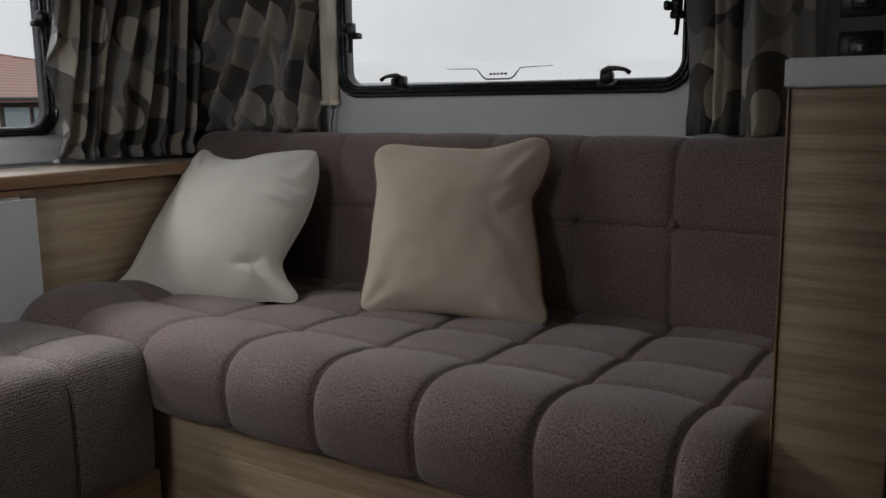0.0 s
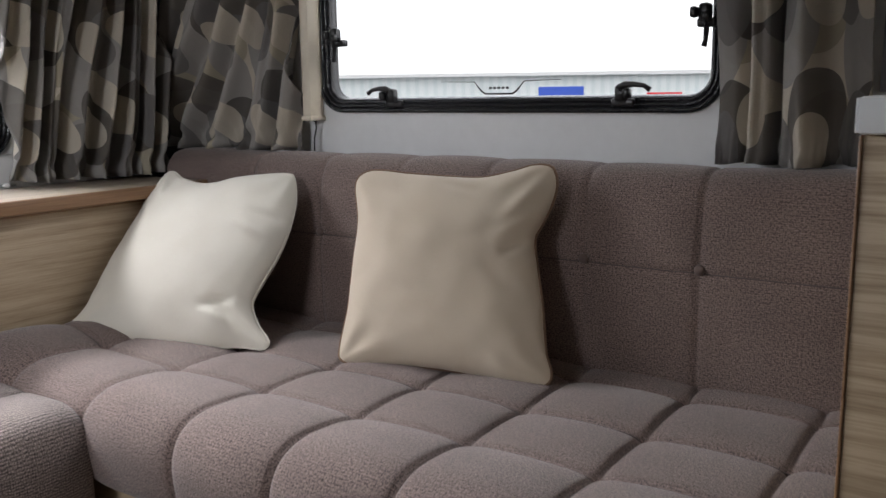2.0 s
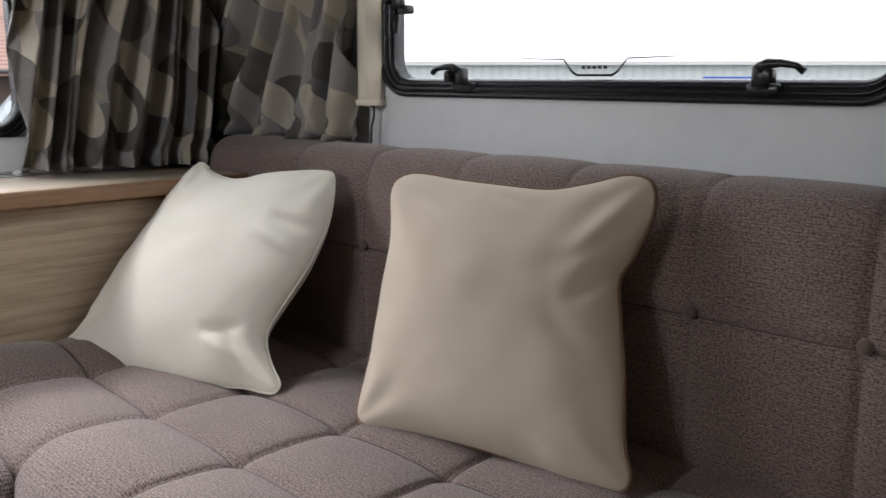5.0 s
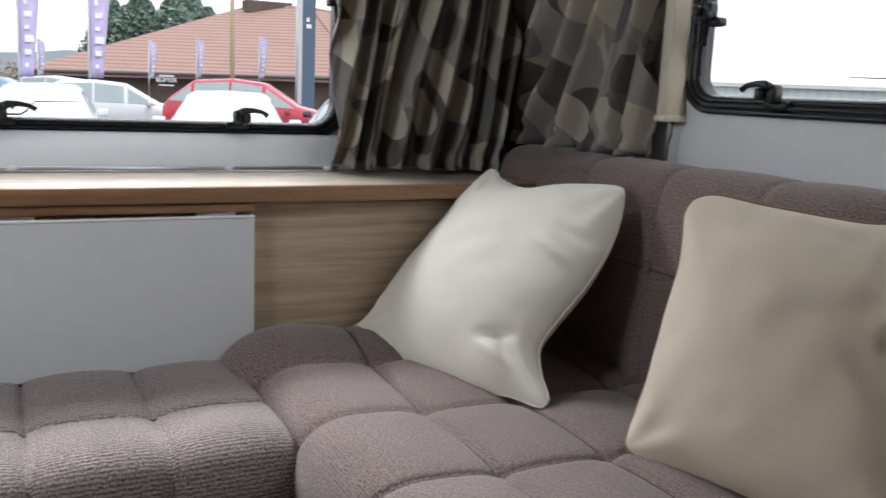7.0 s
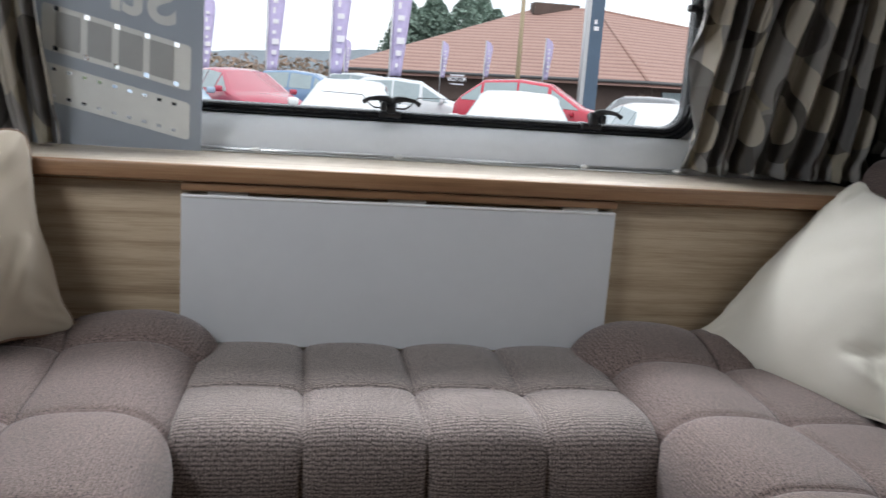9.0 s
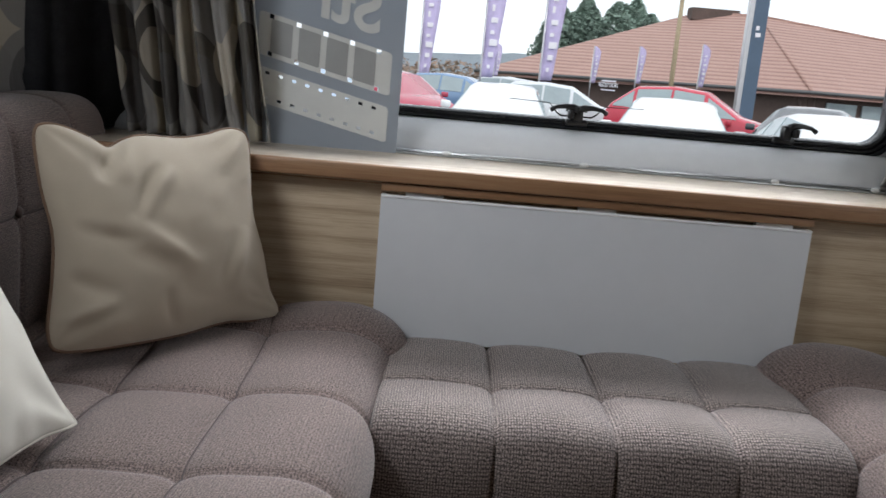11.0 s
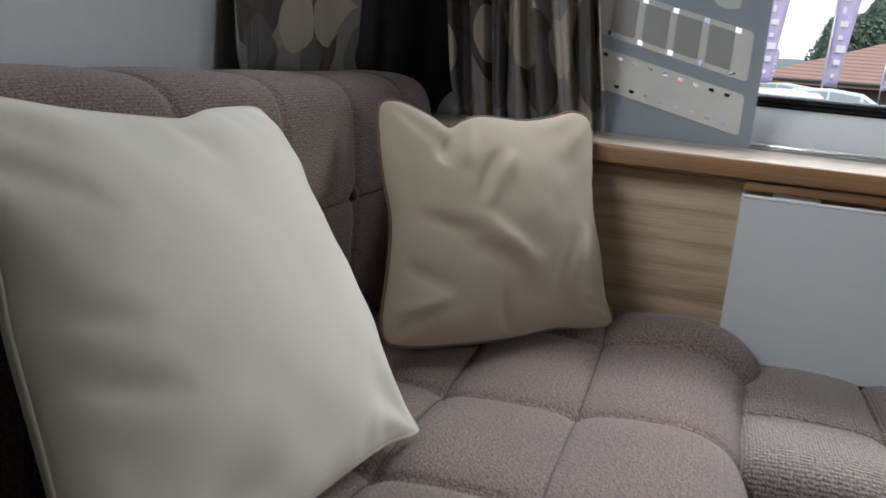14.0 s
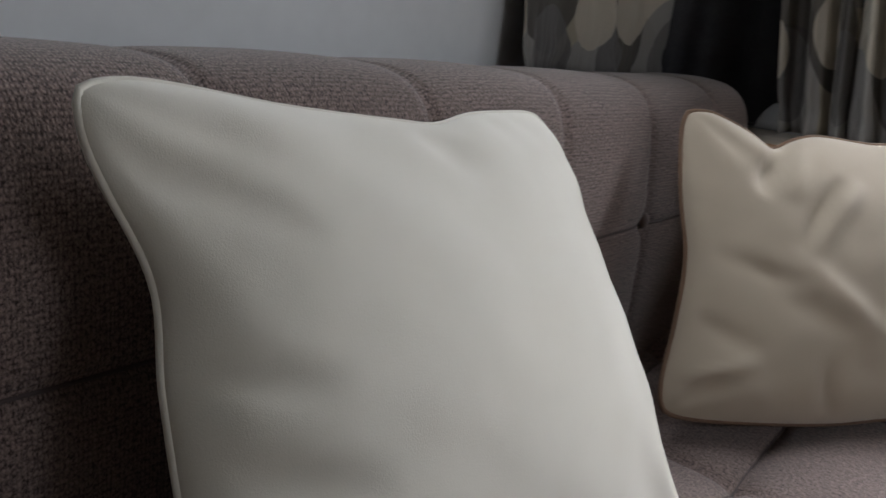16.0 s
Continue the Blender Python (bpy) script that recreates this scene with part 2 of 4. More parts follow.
def wall_loops(u0, u1, v0, v1, hole, r, thick, n=8):
    """Loops of a wall board with one rounded opening."""
    inner = rounded_rect(*hole, r, n)
    outer, m = [], n // 2
    for c, (cu, cv) in enumerate(((u1, v1), (u0, v1), (u0, v0), (u1, v0))):
        for i in range(n + 1):
            pu, pv = inner[c * (n + 1) + i]
            first = (i < m)
            if i == m:
                outer.append((cu, cv))
            elif first == (c in (0, 2)):
                outer.append((cu, pv))
            else:
                outer.append((pu, cv))
    f = lambda pts, w: [(u, v, w) for u, v in pts]
    return [f(inner, 0), f(outer, 0), f(outer, thick), f(inner, thick)]


# ---- the shell of the caravan ----
REAR, CEIL_Z = -3.7, 1.95
right_place = lambda u, v, w: Vector((1.16 + w, u, v))
left_place = lambda u, v, w: Vector((-1.19 - w, u, v))
end_place = lambda u, v, w: Vector((u, 0.34 + w, v))
SIDE_HOLE = (-1.262, -0.290, WIN_Z0 + 0.012, WIN_Z1 - 0.012)
END_HOLE = (-0.700, 0.700, EWIN_Z0 + 0.012, EWIN_Z1 - 0.012)
for name, place in (("wall_right", right_place), ("wall_left", left_place)):
    w = part(name, ring_bm(place, wall_loops(REAR, 0.34, 0, CEIL_Z, SIDE_HOLE, 0.06, 0.035)), M_WALL, smooth=False)
    tagged(w, "grey-white laminated caravan side wall", "wall", kind="structure")
w = part("wall_end", ring_bm(end_place, wall_loops(-1.23, 1.23, 0, CEIL_Z, END_HOLE, 0.07, 0.035)), M_WALL, smooth=False)
tagged(w, "grey-white laminated caravan end wall", "wall", kind="structure")
# unseen closing wall; oak instead of white to deepen the room's shadows
w = part("wall_rear", box_bm((-1.23, REAR - 0.035, 0), (1.23, REAR, CEIL_Z), 0), M_OAK, smooth=False)
tagged(w, "unseen rear wall, oak-coloured to dim the bounced light", "wall", kind="structure")
w = part("floor", box_bm((-1.23, REAR, -0.04), (1.23, 0.38, 0), 0), M_FLOOR, smooth=False)
tagged(w, "brown wood-look vinyl floor", "floor", kind="structure")
# unseen ceiling, closes the room and keeps its bounce low
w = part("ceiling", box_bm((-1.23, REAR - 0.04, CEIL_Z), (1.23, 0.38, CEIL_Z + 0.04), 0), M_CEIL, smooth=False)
tagged(w, "plain mid-grey unseen ceiling board that dims the bounced light", "ceiling", kind="structure")

# the curved cove that leads from the shelf up to the end window
bm = bmesh.new()
prof = [(0.247 + 0.09 * (1 - math.cos(a)) ** 0.8, 0.803 + 0.075 * math.sin(a)) for a in [i * math.pi / 2 / 8 for i in range(9)]] + [(0.345, 0.80)]
rows = [[bm.verts.new((x, y, z)) for y, z in prof] for x in (-1.19, -0.4, 0.4, 1.19)]
for a, b in zip(rows, rows[1:]):
    for i in range(len(prof)):
        bm.faces.new((a[i], a[(i + 1) % len(prof)], b[(i + 1) % len(prof)], b[i]))
bm.faces.new(rows[0]), bm.faces.new(rows[-1])
w = part("trim", bm, M_WALL)
tagged(w, "curved grey-white moulding below the end window", "moulding", kind="structure")


def caravan_window(name, place, u0, u1, v0, v1, r, latches, side_latches, logo_u):
    win = thing(name, place((u0 + u1) / 2, v0, 0), "rounded caravan window in a black rubber frame", "window", kind="structure")
    f = lambda d, w: [(u, v, w) for u, v in rounded_rect(u0 + d, u1 - d, v0 + d, v1 - d, max(r - d, 0.012))]
    steps = [(0, 0.004), (0.001, -0.009), (0.006, -0.012), (0.010, -0.010), (0.0115, -0.004), (0.013, -0.004), (0.0145, -0.009), (0.019, -0.009), (0.0205, -0.001), (0.022, -0.001), (0.0235, -0.005), (0.029, -0.004), (0.034, 0.006), (0.036, 0.03), (0.012, 0.03), (0.0115, 0.004)]
    part("window_frame", ring_bm(place, [f(*s) for s in steps]), M_RUBBER, win, "ribbed black rubber frame")
    bm = bmesh.new()
    for w in (0.012, 0.024):
        bm.faces.new([bm.verts.new(place(u, v, w)) for u, v in rounded_rect(u0 + 0.03, u1 - 0.03, v0 + 0.03, v1 - 0.03, 0.04)])
    pane = part("pane", bm, M_GLASS, win, "clear acrylic double pane", smooth=False)
    pane.visible_shadow = False
    # a thin dark outline emblem on the pane, drawn as plain lines
    c, z = logo_u, v0 + 0.055
    line = [(c - 0.15, z + 0.014), (c - 0.062, z + 0.012), (c - 0.044, z - 0.008), (c - 0.034, z - 0.014), (c + 0.034, z - 0.014), (c + 0.044, z - 0.008), (c + 0.062, z + 0.012), (c + 0.15, z + 0.014)]
    part("emblem_line", tube_bm([place(u, v, 0.010) for u, v in line], [0.0007, 0.0012, 0.002, 0.0022, 0.0022, 0.002, 0.0012, 0.0007], 6), M_BLACK, win)
    bm = bmesh.new()
    for i in range(5):
        a = place(c - 0.024 + i * 0.0105, z - 0.004, 0.0085)
        b = place(c - 0.018 + i * 0.0105, z + 0.001, 0.0115)
        box_bm([min(a[k], b[k]) for k in range(3)], [max(a[k], b[k]) for k in range(3)], 0, bm=bm)
    part("emblem_bar", bm, M_BLACK, win, smooth=False)

    def latch(u, v, du, dv, double=False):
        def block(lo, hi, bev):
            a, b = place(*lo), place(*hi)
            return box_bm([min(a[k], b[k]) for k in range(3)], [max(a[k], b[k]) for k in range(3)], bev)
        foot = part("latch", block((u - 0.018 - 0.006 * abs(du), v - 0.026, -0.014), (u + 0.018 + 0.006 * abs(du), v - 0.010, 0.010), 0.004), M_BLACK, win, "black plastic window latch")
        part("latch_post", block((u - 0.011, v - 0.016, -0.030), (u + 0.011, v + 0.016, -0.006), 0.006), M_BLACK, foot)
        pts = [(0.0, 0.010), (0.012, 0.016), (0.03, 0.017), (0.05, 0.014), (0.062, 0.006)]
        sides = ((du, dv), (-du, -dv)) if double else ((du, dv),)
        for su, sv in sides:
            path = [place(u + a * su + (b if sv else 0) * 0.35 * -1, v + a * sv + (b if su else 0), -0.028) for a, b in pts]
            part("lever", tube_bm(path, [0.0085, 0.0075, 0.0055, 0.0045, 0.0055], 8), M_BLACK, foot)
        part("knob", block((u + 0.010 * (du or 1), v - 0.010, -0.040), (u + 0.024 * (du or 1), v + 0.010, -0.018), 0.005), M_BLACK, foot)

    for u, v, du, double in latches:
        latch(u, v, du, 0, double)
    for u, v in side_latches:
        latch(u, v, 0, -1)
    return win


caravan_window("window_1", right_place, -1.278, -0.280, WIN_Z0, WIN_Z1, 0.075, ((-0.515, 1.006, 1, False), (-1.078, 1.006, -1, False)), ((-0.348, 1.15), (-1.238, 1.15)), -0.785)
caravan_window("window_2", left_place, -1.275, -0.265, WIN_Z0, WIN_Z1, 0.075, ((-0.494, 1.006, 1, False), (-1.071, 1.006, -1, False)), ((-0.335, 1.15), (-1.235, 1.15)), -0.77)
caravan_window("window_3", end_place, -0.712, 0.712, EWIN_Z0, EWIN_Z1, 0.085, ((-0.006, 0.912, -1, True), (0.454, 0.912, 1, False), (-0.466, 0.912, -1, False)), ((0.675, 1.19),), -0.006)

# ---- shelf, panel and folded table at the end wall ----
shelf = thing("window_shelf", (0, 0.1, 0.77), "oak laminate shelf with a walnut front edge below the window", "shelf")
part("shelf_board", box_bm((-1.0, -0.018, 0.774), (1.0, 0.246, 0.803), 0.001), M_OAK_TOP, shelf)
part("edge_band", box_bm((-1.0, -0.034, 0.7745), (1.0, -0.018, 0.8045), 0.004), M_EDGE, shelf, "rounded reddish walnut edge band")
strip = thing("aluminium_strip", (0, 0.243, 0.805), "thin aluminium strip with screw caps along the shelf", "trim strip")
part("rail", tube_bm([(-0.70, 0.241, 0.811), (0.655, 0.241, 0.811)], 0.0035, 8), M_ALU, strip)
part("lip", box_bm((-0.70, 0.234, 0.8035), (0.655, 0.246, 0.807), 0.001), M_ALU, strip)
for x in (-0.62, -0.287, 0.007, 0.416, 0.63):
    bm = bmesh.new()
    bmesh.ops.create_uvsphere(bm, u_segments=12, v_segments=8, radius=0.008)
    for v in bm.verts:
        v.co = Vector((x + v.co.x * 1.3, 0.238 + v.co.y * 0.6, 0.811 + v.co.z * 0.7))
    part("screw_cap", bm, M_WHITE, strip, "small white screw cap")

panel = thing("end_panel", (0, 0.01, 0), "oak laminate panel with horizontal grain below the shelf", "wall panel")
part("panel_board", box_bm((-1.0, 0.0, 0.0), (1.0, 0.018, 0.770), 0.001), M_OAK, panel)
part("joint_strip", box_bm((-1.0, -0.003, 0.7665), (1.0, 0.0, 0.7695), 0), M_EDGE, panel)

table = thing("folded_table", (0, -0.012, 0.48), "pale grey folding table hanging flat against the oak panel", "table")
bm = bmesh.new()
outline = [(-0.4, 0.749), (-0.4, 0.507), (-0.392, 0.497), (-0.372, 0.478), (-0.366, 0.474), (0.366, 0.474), (0.378, 0.478), (0.392, 0.492), (0.4, 0.505), (0.4, 0.749)]
fr, bk = [bm.verts.new((x, -0.022, z)) for x, z in outline], [bm.verts.new((x, -0.003, z)) for x, z in outline]
bm.faces.new(fr), bm.faces.new(bk)
for i in range(len(outline)):
    bm.faces.new((fr[i], fr[(i + 1) % len(outline)], bk[(i + 1) % len(outline)], bk[i]))
part("tabletop", bm, M_TABLE, table, smooth=False)
part("top_edge", box_bm((-0.4, -0.0235, 0.7455), (0.4, -0.002, 0.7505), 0.001), M_WHITE, table, "white edge band")
part("hinge_rail", box_bm((-0.4, -0.026, 0.758), (0.4, -0.0035, 0.7725), 0.0015), M_EDGE, table, "brown hinge rail")
for x in (-0.32, 0.0, 0.33):
    part("hinge", box_bm((x - 0.035, -0.020, 0.7495), (x + 0.035, -0.004, 0.7575), 0.001), M_ALU, table, "small metal hinge")


# ---- upholstery ----
def quilted(profile, s_cells, t0, t1, t_cells, amp, place, owner, step=0.006, end_round=0.02, crest=0.0):
    """A cushion swept along t, with its stitched seams; profile: (a, z) points from the back over the top and down the front."""
    pts = []
    for (a0, z0), (a1, z1) in zip(profile, profile[1:]):
        n = max(1, round(math.hypot(a1 - a0, z1 - z0) / step))
        pts += [(a0 + (a1 - a0) * i / n, z0 + (z1 - z0) * i / n) for i in range(n)]
    pts.append(profile[-1])
    for _ in range(22):
        pts = [pts[0]] + [((p[0] + 2 * q[0] + r[0]) / 4, (p[1] + 2 * q[1] + r[1]) / 4) for p, q, r in zip(pts, pts[1:], pts[2:])] + [pts[-1]]
    s, arc = 0.0, [0.0]
    for p, q in zip(pts, pts[1:]):
        s += math.hypot(q[0] - p[0], q[1] - p[1])
        arc.append(s)
    cells = [c if c >= 0 else s for c in s_cells]
    peak = max(range(1, len(pts) - 1), key=lambda i: pts[i][1])
    out = 1 if pts[peak + 1][0] < pts[peak - 1][0] else -1
    normals = []
    for i in range(len(pts)):
        p, q = pts[max(0, i - 1)], pts[min(len(pts) - 1, i + 1)]
        d = math.hypot(q[0] - p[0], q[1] - p[1])
        normals.append((out * (q[1] - p[1]) / d, -out * (q[0] - p[0]) / d))

    def across(pos, edges):
        """The height of the puff across its cell, sharp and soft, and the distance to the nearest seam."""
        for k, (lo, hi) in enumerate(zip(edges, edges[1:])):
            if lo <= pos <= hi or k == len(edges) - 2:
                u = max(-1.0, min(1.0, 2 * (pos - lo) / (hi - lo) - 1))
                inner = [abs(pos - e) for e in edges[1:-1]] or [1]
                return (1 - u * u) ** 0.33, 1 - u * u, min(inner)

    s_parts = [across(v, cells) for v in arc]

    def surface(i, t, lift=0.0):
        edge = min(abs(t - t0), abs(t - t1))
        drop = end_round - math.sqrt(max(0, end_round ** 2 - max(0, end_round - edge) ** 2))
        bu, su, du = s_parts[i]
        bv, sv, dv = across(t, t_cells)
        wob = noise.noise(Vector((pts[i][0] * 6, t * 6, pts[i][1] * 6 + amp * 50)))
        h = amp * (0.62 * bu * bv + 0.19 * su + 0.19 * sv) - drop + 0.003 * wob + lift + crest * math.exp(-((t + 0.05) / 0.13) ** 2)
        h -= 0.004 * math.exp(-(du / 0.005) ** 2) + 0.004 * math.exp(-(dv / 0.005) ** 2)
        h -= 0.005 * math.exp(-(du * du + dv * dv) / 0.018 ** 2)
        na, nz = normals[i]
        return place(pts[i][0] + na * h, t, pts[i][1] + nz * h)

    count = max(2, round(abs(t1 - t0) / 0.0065))
    bm = bmesh.new()
    uv = bm.loops.layers.uv.new("UVMap")
    grid, tex = [], {}
    for j in range(count + 1):
        t = t0 + (t1 - t0) * j / count
        row = []
        for i in range(len(pts)):
            v = bm.verts.new(surface(i, t))
            tex[v] = (t, arc[i])
            row.append(v)
        grid.append(row)
    for r0, r1 in zip(grid, grid[1:]):
        for i in range(len(pts) - 1):
            f = bm.faces.new((r0[i], r0[i + 1], r1[i + 1], r1[i]))
            for lo in f.loops:
                lo[uv].uv = tex[lo.vert]
    bm.faces.new(grid[0]), bm.faces.new(grid[-1])
    bm.faces.new([r[0] for r in grid] + [r[-1] for r in reversed(grid)])
    # stitching tubes; their dark colour also deepens the shade in the grooves
    for t in t_cells[1:-1]:
        part("seam", tube_bm([surface(i, t, 0.0004) for i in range(2, len(pts) - 2, 2)], 0.0017, 5), M_SEAM, owner, "stitched seam, darkened for the shade in its groove")
    for c in cells[1:-1]:
        i = min(range(len(arc)), key=lambda k: abs(arc[k] - c))
        n = count // 2
        part("seam", tube_bm([surface(i, t0 + (t1 - t0) * (k + 0.5) / n, 0.0004) for k in range(n)], 0.0017, 5), M_SEAM, owner, "stitched seam, darkened for the shade in its groove")
    return bm


TOP = 0.476
side_cells = [0, 0.065, 0.261, 0.457, -1]
side_seat = [(1.05, 0.34), (1.05, TOP), (0.60, TOP + 0.002), (0.52, TOP + 0.012), (0.43, TOP + 0.014), (0.385, TOP - 0.004), (0.366, TOP - 0.045), (0.375, 0.335), (0.40, 0.333)]
seat_s = [0, 0.116 + 0.115, 0.116 + 0.310, 0.116 + 0.486, -1]
left_t = [-0.93, -0.655, -0.395, -0.14, 0.0]
rows_t = [-1.60, -1.51, -1.295, -1.08, -0.866, -0.645, -0.402, -0.18, 0.0]
for sx, tone in ((1, "beside the cabinet"), (-1, "beside the window shelf")):
    seat = thing("seat_cushion", (sx * 0.7, -0.8, 0.33), "taupe woven bench seat cushion with quilted squares, " + tone, "seat cushion", "bench seat cushions")
    flip = (lambda a, t, z, sx=sx: Vector((sx * a, t, z)))
    end = -1.60 if sx > 0 else -1.14
    part("cover", quilted(side_seat, seat_s, end, -0.002, [end] + [t for t in (rows_t if sx > 0 else left_t) if t > end + 0.01], 0.020, flip, seat, crest=0.038), M_SEAT, seat)
    # welted lower edge of the cushion
    part("welt", tube_bm([(sx * 0.383, y, 0.334) for y in (end + 0.01, -1.1, -0.8, -0.43)], 0.004, 6), M_SEAM, seat)
    base = thing("bench_box", (sx * 0.75, -0.8, 0), "oak laminate bench box below the seat cushion", "bench", "bench boxes")
    part("front_board", box_bm((min(sx * 0.412, sx * 0.43), end, 0), (max(sx * 0.412, sx * 0.43), -0.02, 0.326), 0.001), M_OAK, base)
    part("top_board", box_bm((min(sx * 0.395, sx * 1.18), end, 0.3265), (max(sx * 0.395, sx * 1.158), -0.003, 0.333), 0.001), M_CREAM, base, "pale edge of the bench top")
    if sx < 0:
        part("end_board", box_bm((-1.18, end, 0), (-0.4305, end + 0.018, 0.326), 0.001), M_OAK, base)
    door = part("hatch", box_bm((min(sx * 0.404, sx * 0.411), -1.05, 0.05), (max(sx * 0.404, sx * 0.411), -0.55, 0.255), 0.003), M_OAK, base, "oak hatch with rounded edges")
    part("hatch_knob", tube_bm([(sx * 0.411, -0.80, 0.21), (sx * 0.396, -0.80, 0.21)], 0.012, 12), M_ALU, door)

centre_prof = [(0.006, 0.34), (0.006, TOP - 0.008), (0.247, TOP - 0.004), (0.375, TOP - 0.006), (0.408, TOP - 0.019), (0.424, TOP - 0.054), (0.424, 0.20), (0.40, 0.195)]
seat = thing("seat_cushion", (0, -0.2, 0.2), "taupe coarse-woven centre seat cushion below the folded table", "seat cushion", "bench seat cushions")
part("cover", quilted(centre_prof, [0, 0.352, -1], -0.366, 0.366, [-0.366, -0.178, 0.003, 0.183, 0.366], 0.019, lambda a, t, z: Vector((t, -a, z)), seat, end_round=0.012), M_SEAT_COARSE, seat)
base = thing("bench_box", (0, -0.2, 0), "oak laminate box below the centre seat", "bench", "bench boxes")
part("front_board", box_bm((-0.394, -0.40, 0), (0.394, -0.006, 0.194), 0.002), M_OAK, base)


def backrest(sx, front, first, pitch, count, end):
    back = thing("backrest_cushion", (sx * 1.1, -0.7, 0.48), "taupe woven backrest cushion with buttoned quilting against the side wall", "backrest cushion", "backrest cushions")
    front += 0.006
    prof = [(front + 0.045, 0.448), (front + 0.012, 0.455), (front + 0.002, 0.50), (front, 0.70), (front + 0.012, 0.83), (front + 0.03, 0.862), (front + 0.07, 0.872), (1.145, 0.868), (1.156, 0.85)]
    prof = list(reversed(prof))
    seams = [first - pitch * i for i in range(count)]
    t_cells = sorted([end, *seams, 0.16])
    top = 1.145 - front - 0.03
    low = top + 0.185
    part("cover", quilted(prof, [0, low, -1], end, 0.15, t_cells, 0.008, lambda a, t, z: Vector((sx * a, t, z)), back), M_SEAT, back)
    for y in seams:
        bm = bmesh.new()
        bmesh.ops.create_uvsphere(bm, u_segments=14, v_segments=8, radius=0.010)
        for v in bm.verts:
            v.co = Vector((sx * (front + 0.001 + v.co.x * 0.6), y + v.co.y, 0.70 + v.co.z))
        part("button", bm, M_SEAT, back, "small covered button")


backrest(1, 0.995, -0.182, 0.2215, 6, -1.60)
backrest(-1, 0.962, 0.0, 0.2265, 5, -1.14)


# ---- loose cushions ----
def edge_curve(points):
    """A smooth curve through (place along the edge, share drawn in) points."""
    def at(f):
        f = min(1.0, max(0.0, f))
        for k, ((a, p), (b, q)) in enumerate(zip(points, points[1:])):
            if f <= b:
                a0, p0 = points[max(0, k - 1)]
                b1, q1 = points[min(len(points) - 1, k + 2)]
                h, x = b - a, (f - a) / (b - a)
                m0, m1 = (q - p0) / (b - a0) * h, (q1 - p) / (b1 - a) * h
                return (2 * x ** 3 - 3 * x * x + 1) * p + (x ** 3 - 2 * x * x + x) * m0 + (3 * x * x - 2 * x ** 3) * q + (x ** 3 - x * x) * m1
        return points[-1][1]
    return at


def pillow(label, corners, thick, cloth, piping, creases, edges, seed=0.0, n=72, tip=0.016):
    """corners: top left, top right, bottom right, bottom left, the tips of the ears; edges: how the top, right, bottom and left edges
    draw in on their way (the top and bottom from left to right, the sides downwards)."""
    tl, tr, br, bl = [Vector(c) for c in corners]
    centre = (tl + tr + br + bl) / 4
    nrm = ((tr - bl).cross(tl - br)).normalized()
    if nrm.dot(Vector((0, -1.6, 1.0)) - centre) < 0:
        nrm.negate()
    obj = thing("cushion", (centre.x, centre.y, min(bl.z, br.z)), label, "cushion", "loose cushions")
    top, right, bottom, left = [edge_curve(e) for e in edges]

    def flat(u, v):
        # rounded tips: near a corner the outline cuts across
        U, V = abs(2 * u - 1), abs(2 * v - 1)
        k = tip * (U ** 14) * (V ** 14)
        cu, cv = u + (k if u < 0.5 else -k), v + (k if v < 0.5 else -k)
        l, r, t, b = left(v), right(v), top(u), bottom(u)
        fu, fv = (1 - cu), (1 - cv)
        uu = cu + l * fu ** 1.6 - r * cu ** 1.6
        vv = cv + t * fv ** 1.6 - b * cv ** 1.6
        return tl.lerp(tr, uu).lerp(bl.lerp(br, uu), vv)

    def height(u, v):
        U, V = 1 - abs(2 * u - 1) ** 2.2, 1 - abs(2 * v - 1) ** 2.2
        return max(0.0, U * V) ** 0.56

    def relief(u, v):
        r = 0.007 * noise.noise(Vector((u * 2.3 + seed, v * 2.3, seed))) + 0.0022 * noise.noise(Vector((u * 7, v * 7 + seed, 1)))
        rim = min(u, 1 - u, v, 1 - v)
        run = u if min(v, 1 - v) < min(u, 1 - u) else v
        r += 0.0034 * math.exp(-rim / 0.06) * math.sin(34 * run + 5 * noise.noise(Vector((run * 5, seed, 2)))) * (0.5 + noise.noise(Vector((u * 4, v * 4, seed + 9))))
        r += 0.004 * abs(noise.noise(Vector((u * 3.1 + v * 2, v * 3.4 - u, seed + 20))))
        # folds that run out of each ear
        for cu, cv in ((0, 0), (1, 0), (1, 1), (0, 1)):
            a, b = abs(u - cu), abs(v - cv)
            d = math.hypot(a, b)
            if d < 0.34:
                turn = math.atan2(b, a) + 0.25 * noise.noise(Vector((cu * 3 + seed, cv * 5, d * 3)))
                r += 0.0028 * math.cos(turn * 9 + seed * (1 + cu)) * math.sin(math.pi * d / 0.34)
        for cu, cv, du, dv, wide, deep in creases:
            L = math.hypot(du, dv)
            a = ((u - cu) * du + (v - cv) * dv) / L
            b = (-(u - cu) * dv + (v - cv) * du) / L + 0.08 * a * a / L
            if abs(a) < L:
                r += deep * math.exp(-(b / wide) ** 2) * (1 - (a / L) ** 2)
        return r

    bm = bmesh.new()
    front, back = [], []
    for j in range(n + 1):
        fr, bk = [], []
        for i in range(n + 1):
            u = 0.5 - 0.5 * math.cos(math.pi * i / n) * (0.55 + 0.45 * abs(math.cos(math.pi * i / n)))
            v = 0.5 - 0.5 * math.cos(math.pi * j / n) * (0.55 + 0.45 * abs(math.cos(math.pi * j / n)))
            p, h = flat(u, v), height(u, v)
            edge = i in (0, n) or j in (0, n)
